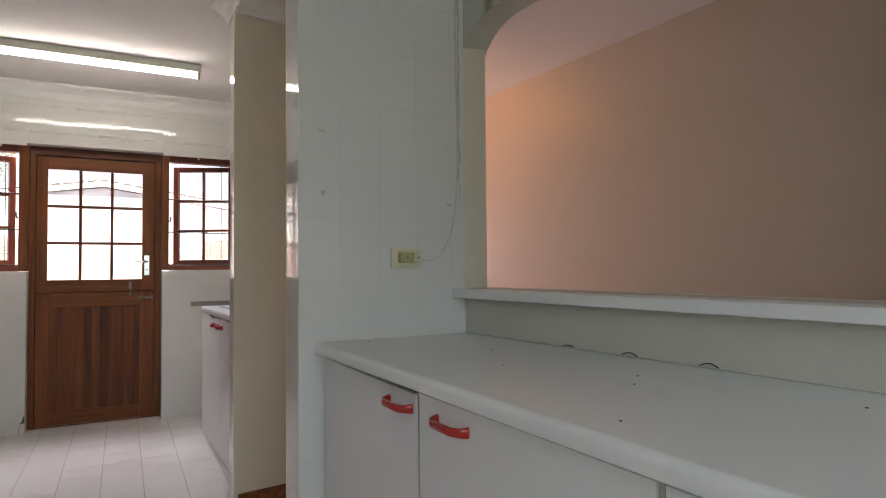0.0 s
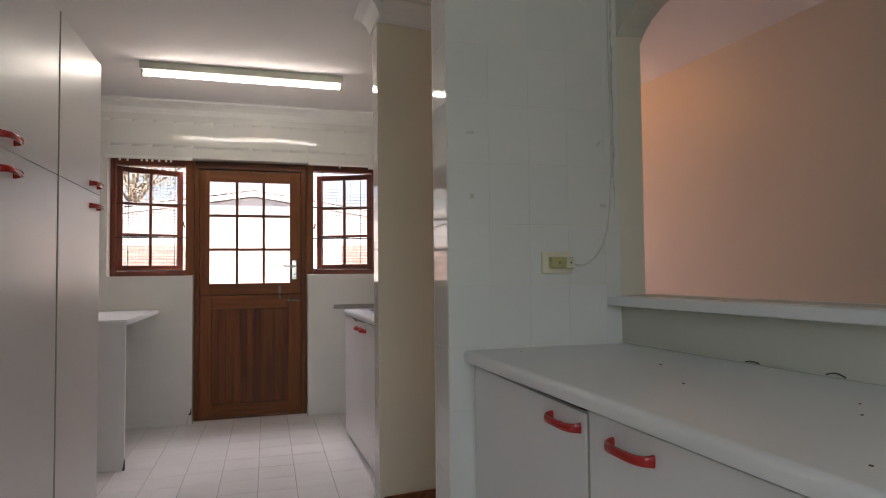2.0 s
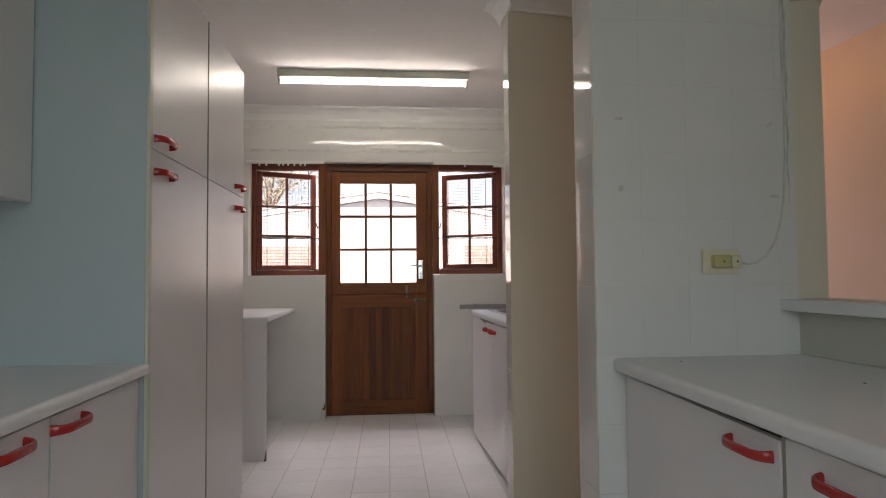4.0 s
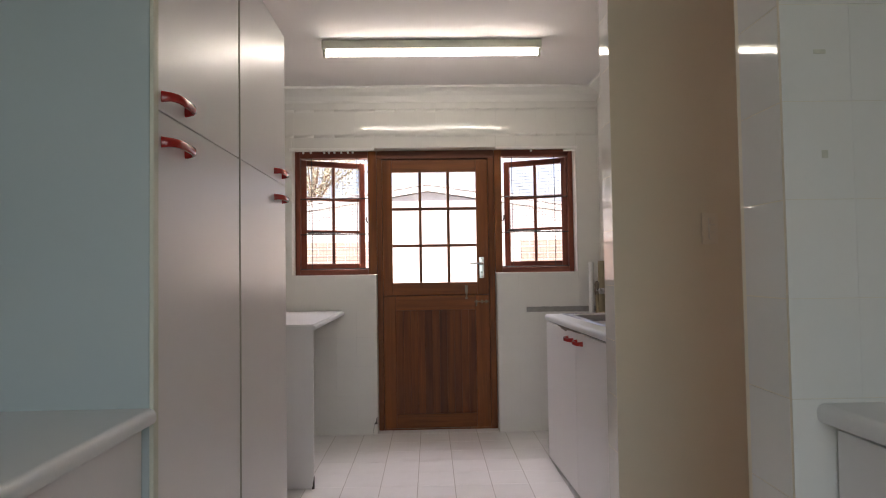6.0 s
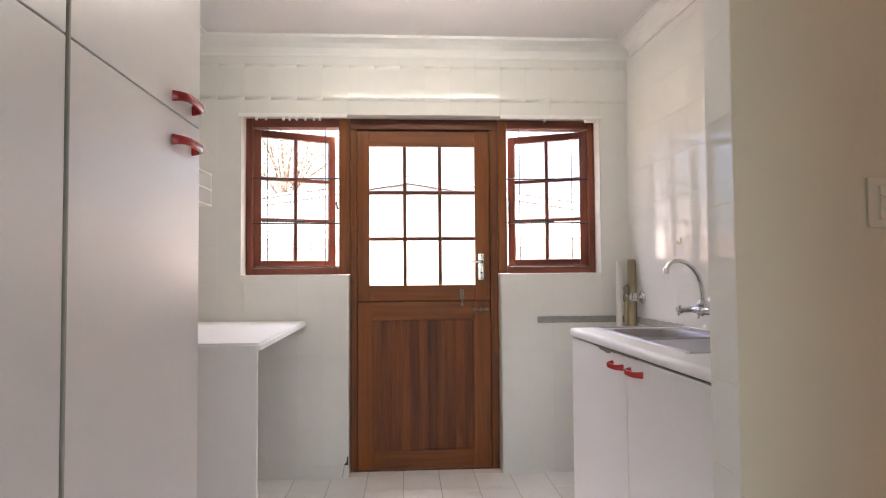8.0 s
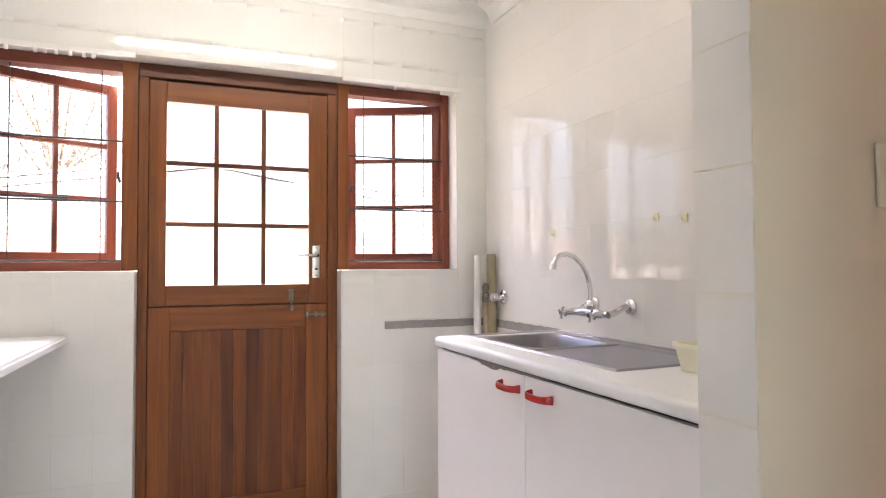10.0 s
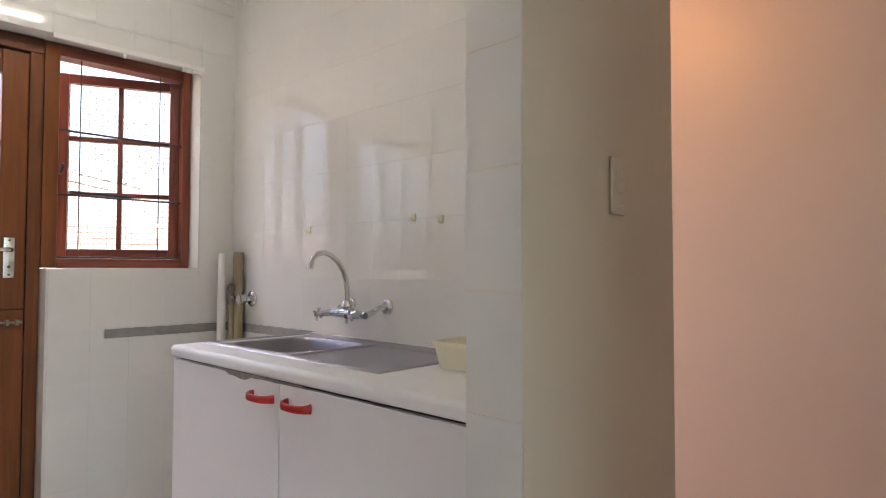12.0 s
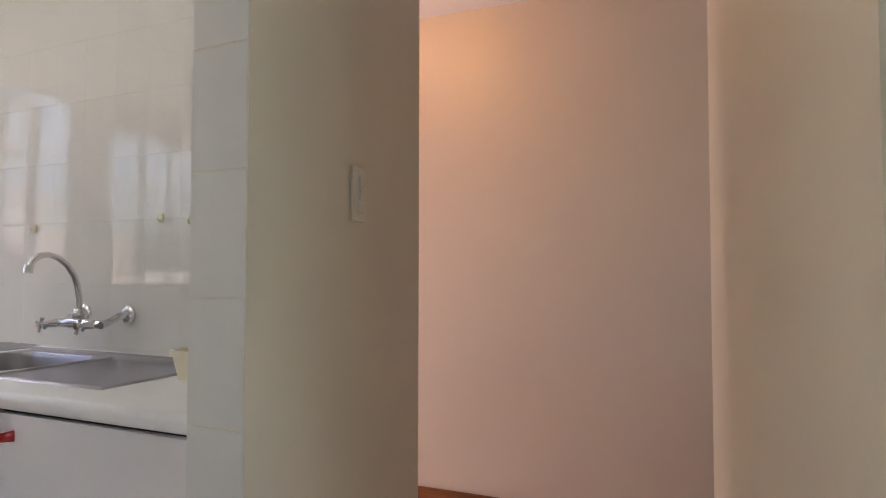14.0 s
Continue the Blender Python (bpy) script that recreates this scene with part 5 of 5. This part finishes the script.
# floor tiles
FX, FY0 = 0.0925, -0.115
tile_field(floor, "+z", -0.0135, XL, XS, -3.6, YW, FX, FY0, 0.2065, 0.2135, holes=[(XE + 0.0, 1.3, YS0, YS1), (XP, 1.5, YP0, YP1)], t=0.0135, gap=0.0032, gap_v=0.0020, material=M_FTILE, name="floor_tile", tilt=0.02)
tile_field(floor, "+z", -0.0135, -0.428, 0.466, YW, -0.006, FX, FY0, 0.2065, 0.2135, t=0.0135, gap=0.0032, gap_v=0.0020, material=M_FTILE, name="floor_tile", tilt=0.02)


def joined_floor(name, x0, x1, y0, y1, label):
    bm = bmesh.new()
    i0, i1 = math.floor((x0 - FX) / 0.2065), math.ceil((x1 - FX) / 0.2065)
    j0, j1 = math.floor((y0 - FY0) / 0.2135), math.ceil((y1 - FY0) / 0.2135)
    for i in range(i0, i1):
        for j in range(j0, j1):
            a0, a1 = max(FX + i * 0.2065, x0), min(FX + (i + 1) * 0.2065, x1)
            b0, b1 = max(FY0 + j * 0.2135, y0), min(FY0 + (j + 1) * 0.2135, y1)
            if a1 - a0 > 0.02 and b1 - b0 > 0.02:
                vs = [bm.verts.new((x, y, z)) for z in (-0.012, 0.0) for x, y in ((a0 + 0.0025, b0 + 0.0025), (a1 - 0.0025, b0 + 0.0025), (a1 - 0.0025, b1 - 0.0025), (a0 + 0.0025, b1 - 0.0025))]
                bm.faces.new(vs[4:])
                for k in range(4):
                    bm.faces.new((vs[k], vs[(k + 1) % 4], vs[4 + (k + 1) % 4], vs[4 + k]))
    ob = finish(name, bm, M_FTILE, floor, label)
    ob["kind"] = "stuff"
    ob.matrix_parent_inverse = floor.matrix_basis.inverted()


joined_floor("floor_tiles_rear", XL, XR, YB, -3.6, "cream glazed floor tiles")
joined_floor("floor_tiles_passage", XS + 0.001, 2.9, -6.7, 0.0, "cream glazed passage floor tiles")

# parts of the room stand a little askew to the wall of the door
def turned(old, new_place, degrees):
    return Matrix.Translation(new_place) @ pose(0, 0, 0, 0, 0, degrees) @ Matrix.Translation([-v for v in old])


SINK_SIDE = turned((0.9, -1.1, 0), (0.9, -1.1, 0), 2.2)
HATCH_SIDE = turned((1.33, -3.3475, 0), (1.388, -3.336, 0.028), 4.5)
UNIT_SIDE = turned((0.718, -3.340, 0), (0.777, -3.338, 0.024), 2.0)
LEFT_SIDE = turned((-0.62, -2.047, 0), (-0.628, -2.060, 0.003), 0.7)
STUB_FACE = turned((XE, YS0, 0), (XE, YS0, 0), 7.9)
ON_PIER = Matrix.Translation((0.061, 0, 0.028))
ASKEW = {
    **dict.fromkeys(("wall_sink", "sink_cupboard", "sink_worktop", "inset_sink", "wall_mixer_tap", "stop_valve", "adhesive_hook", "plastic_tub", "trim_cornice_sink", "bare_wall_strip.001"), SINK_SIDE),
    **dict.fromkeys(("wall_hatch", "hatch_ledge", "lifted_trim", "worktop_seam"), HATCH_SIDE),
    **dict.fromkeys(("light_switch", "baseboard_stub", "trim_cornice_stub"), STUB_FACE),
    **dict.fromkeys(("wall_socket", "flex_cable", "sealant_bead", "wall_hook"), ON_PIER),
    **dict.fromkeys(("worktop.001", "crumb"), UNIT_SIDE),
    **dict.fromkeys(("worktop", "tall_cupboard", "tall_end_panel", "cupboard_filler", "wall_cupboard", "base_cupboard"), LEFT_SIDE),
}
for ob in scene.objects[:]:
    if ob.parent is None:
        m = ASKEW.get(ob.name) or ASKEW.get(ob.name.split(".")[0])
        if ob.name.startswith("base_cupboard") and ob.matrix_basis.translation.x > 0:
            m = UNIT_SIDE
        if m and (ob.name != "bare_wall_strip"):
            ob.matrix_basis = m @ ob.matrix_basis
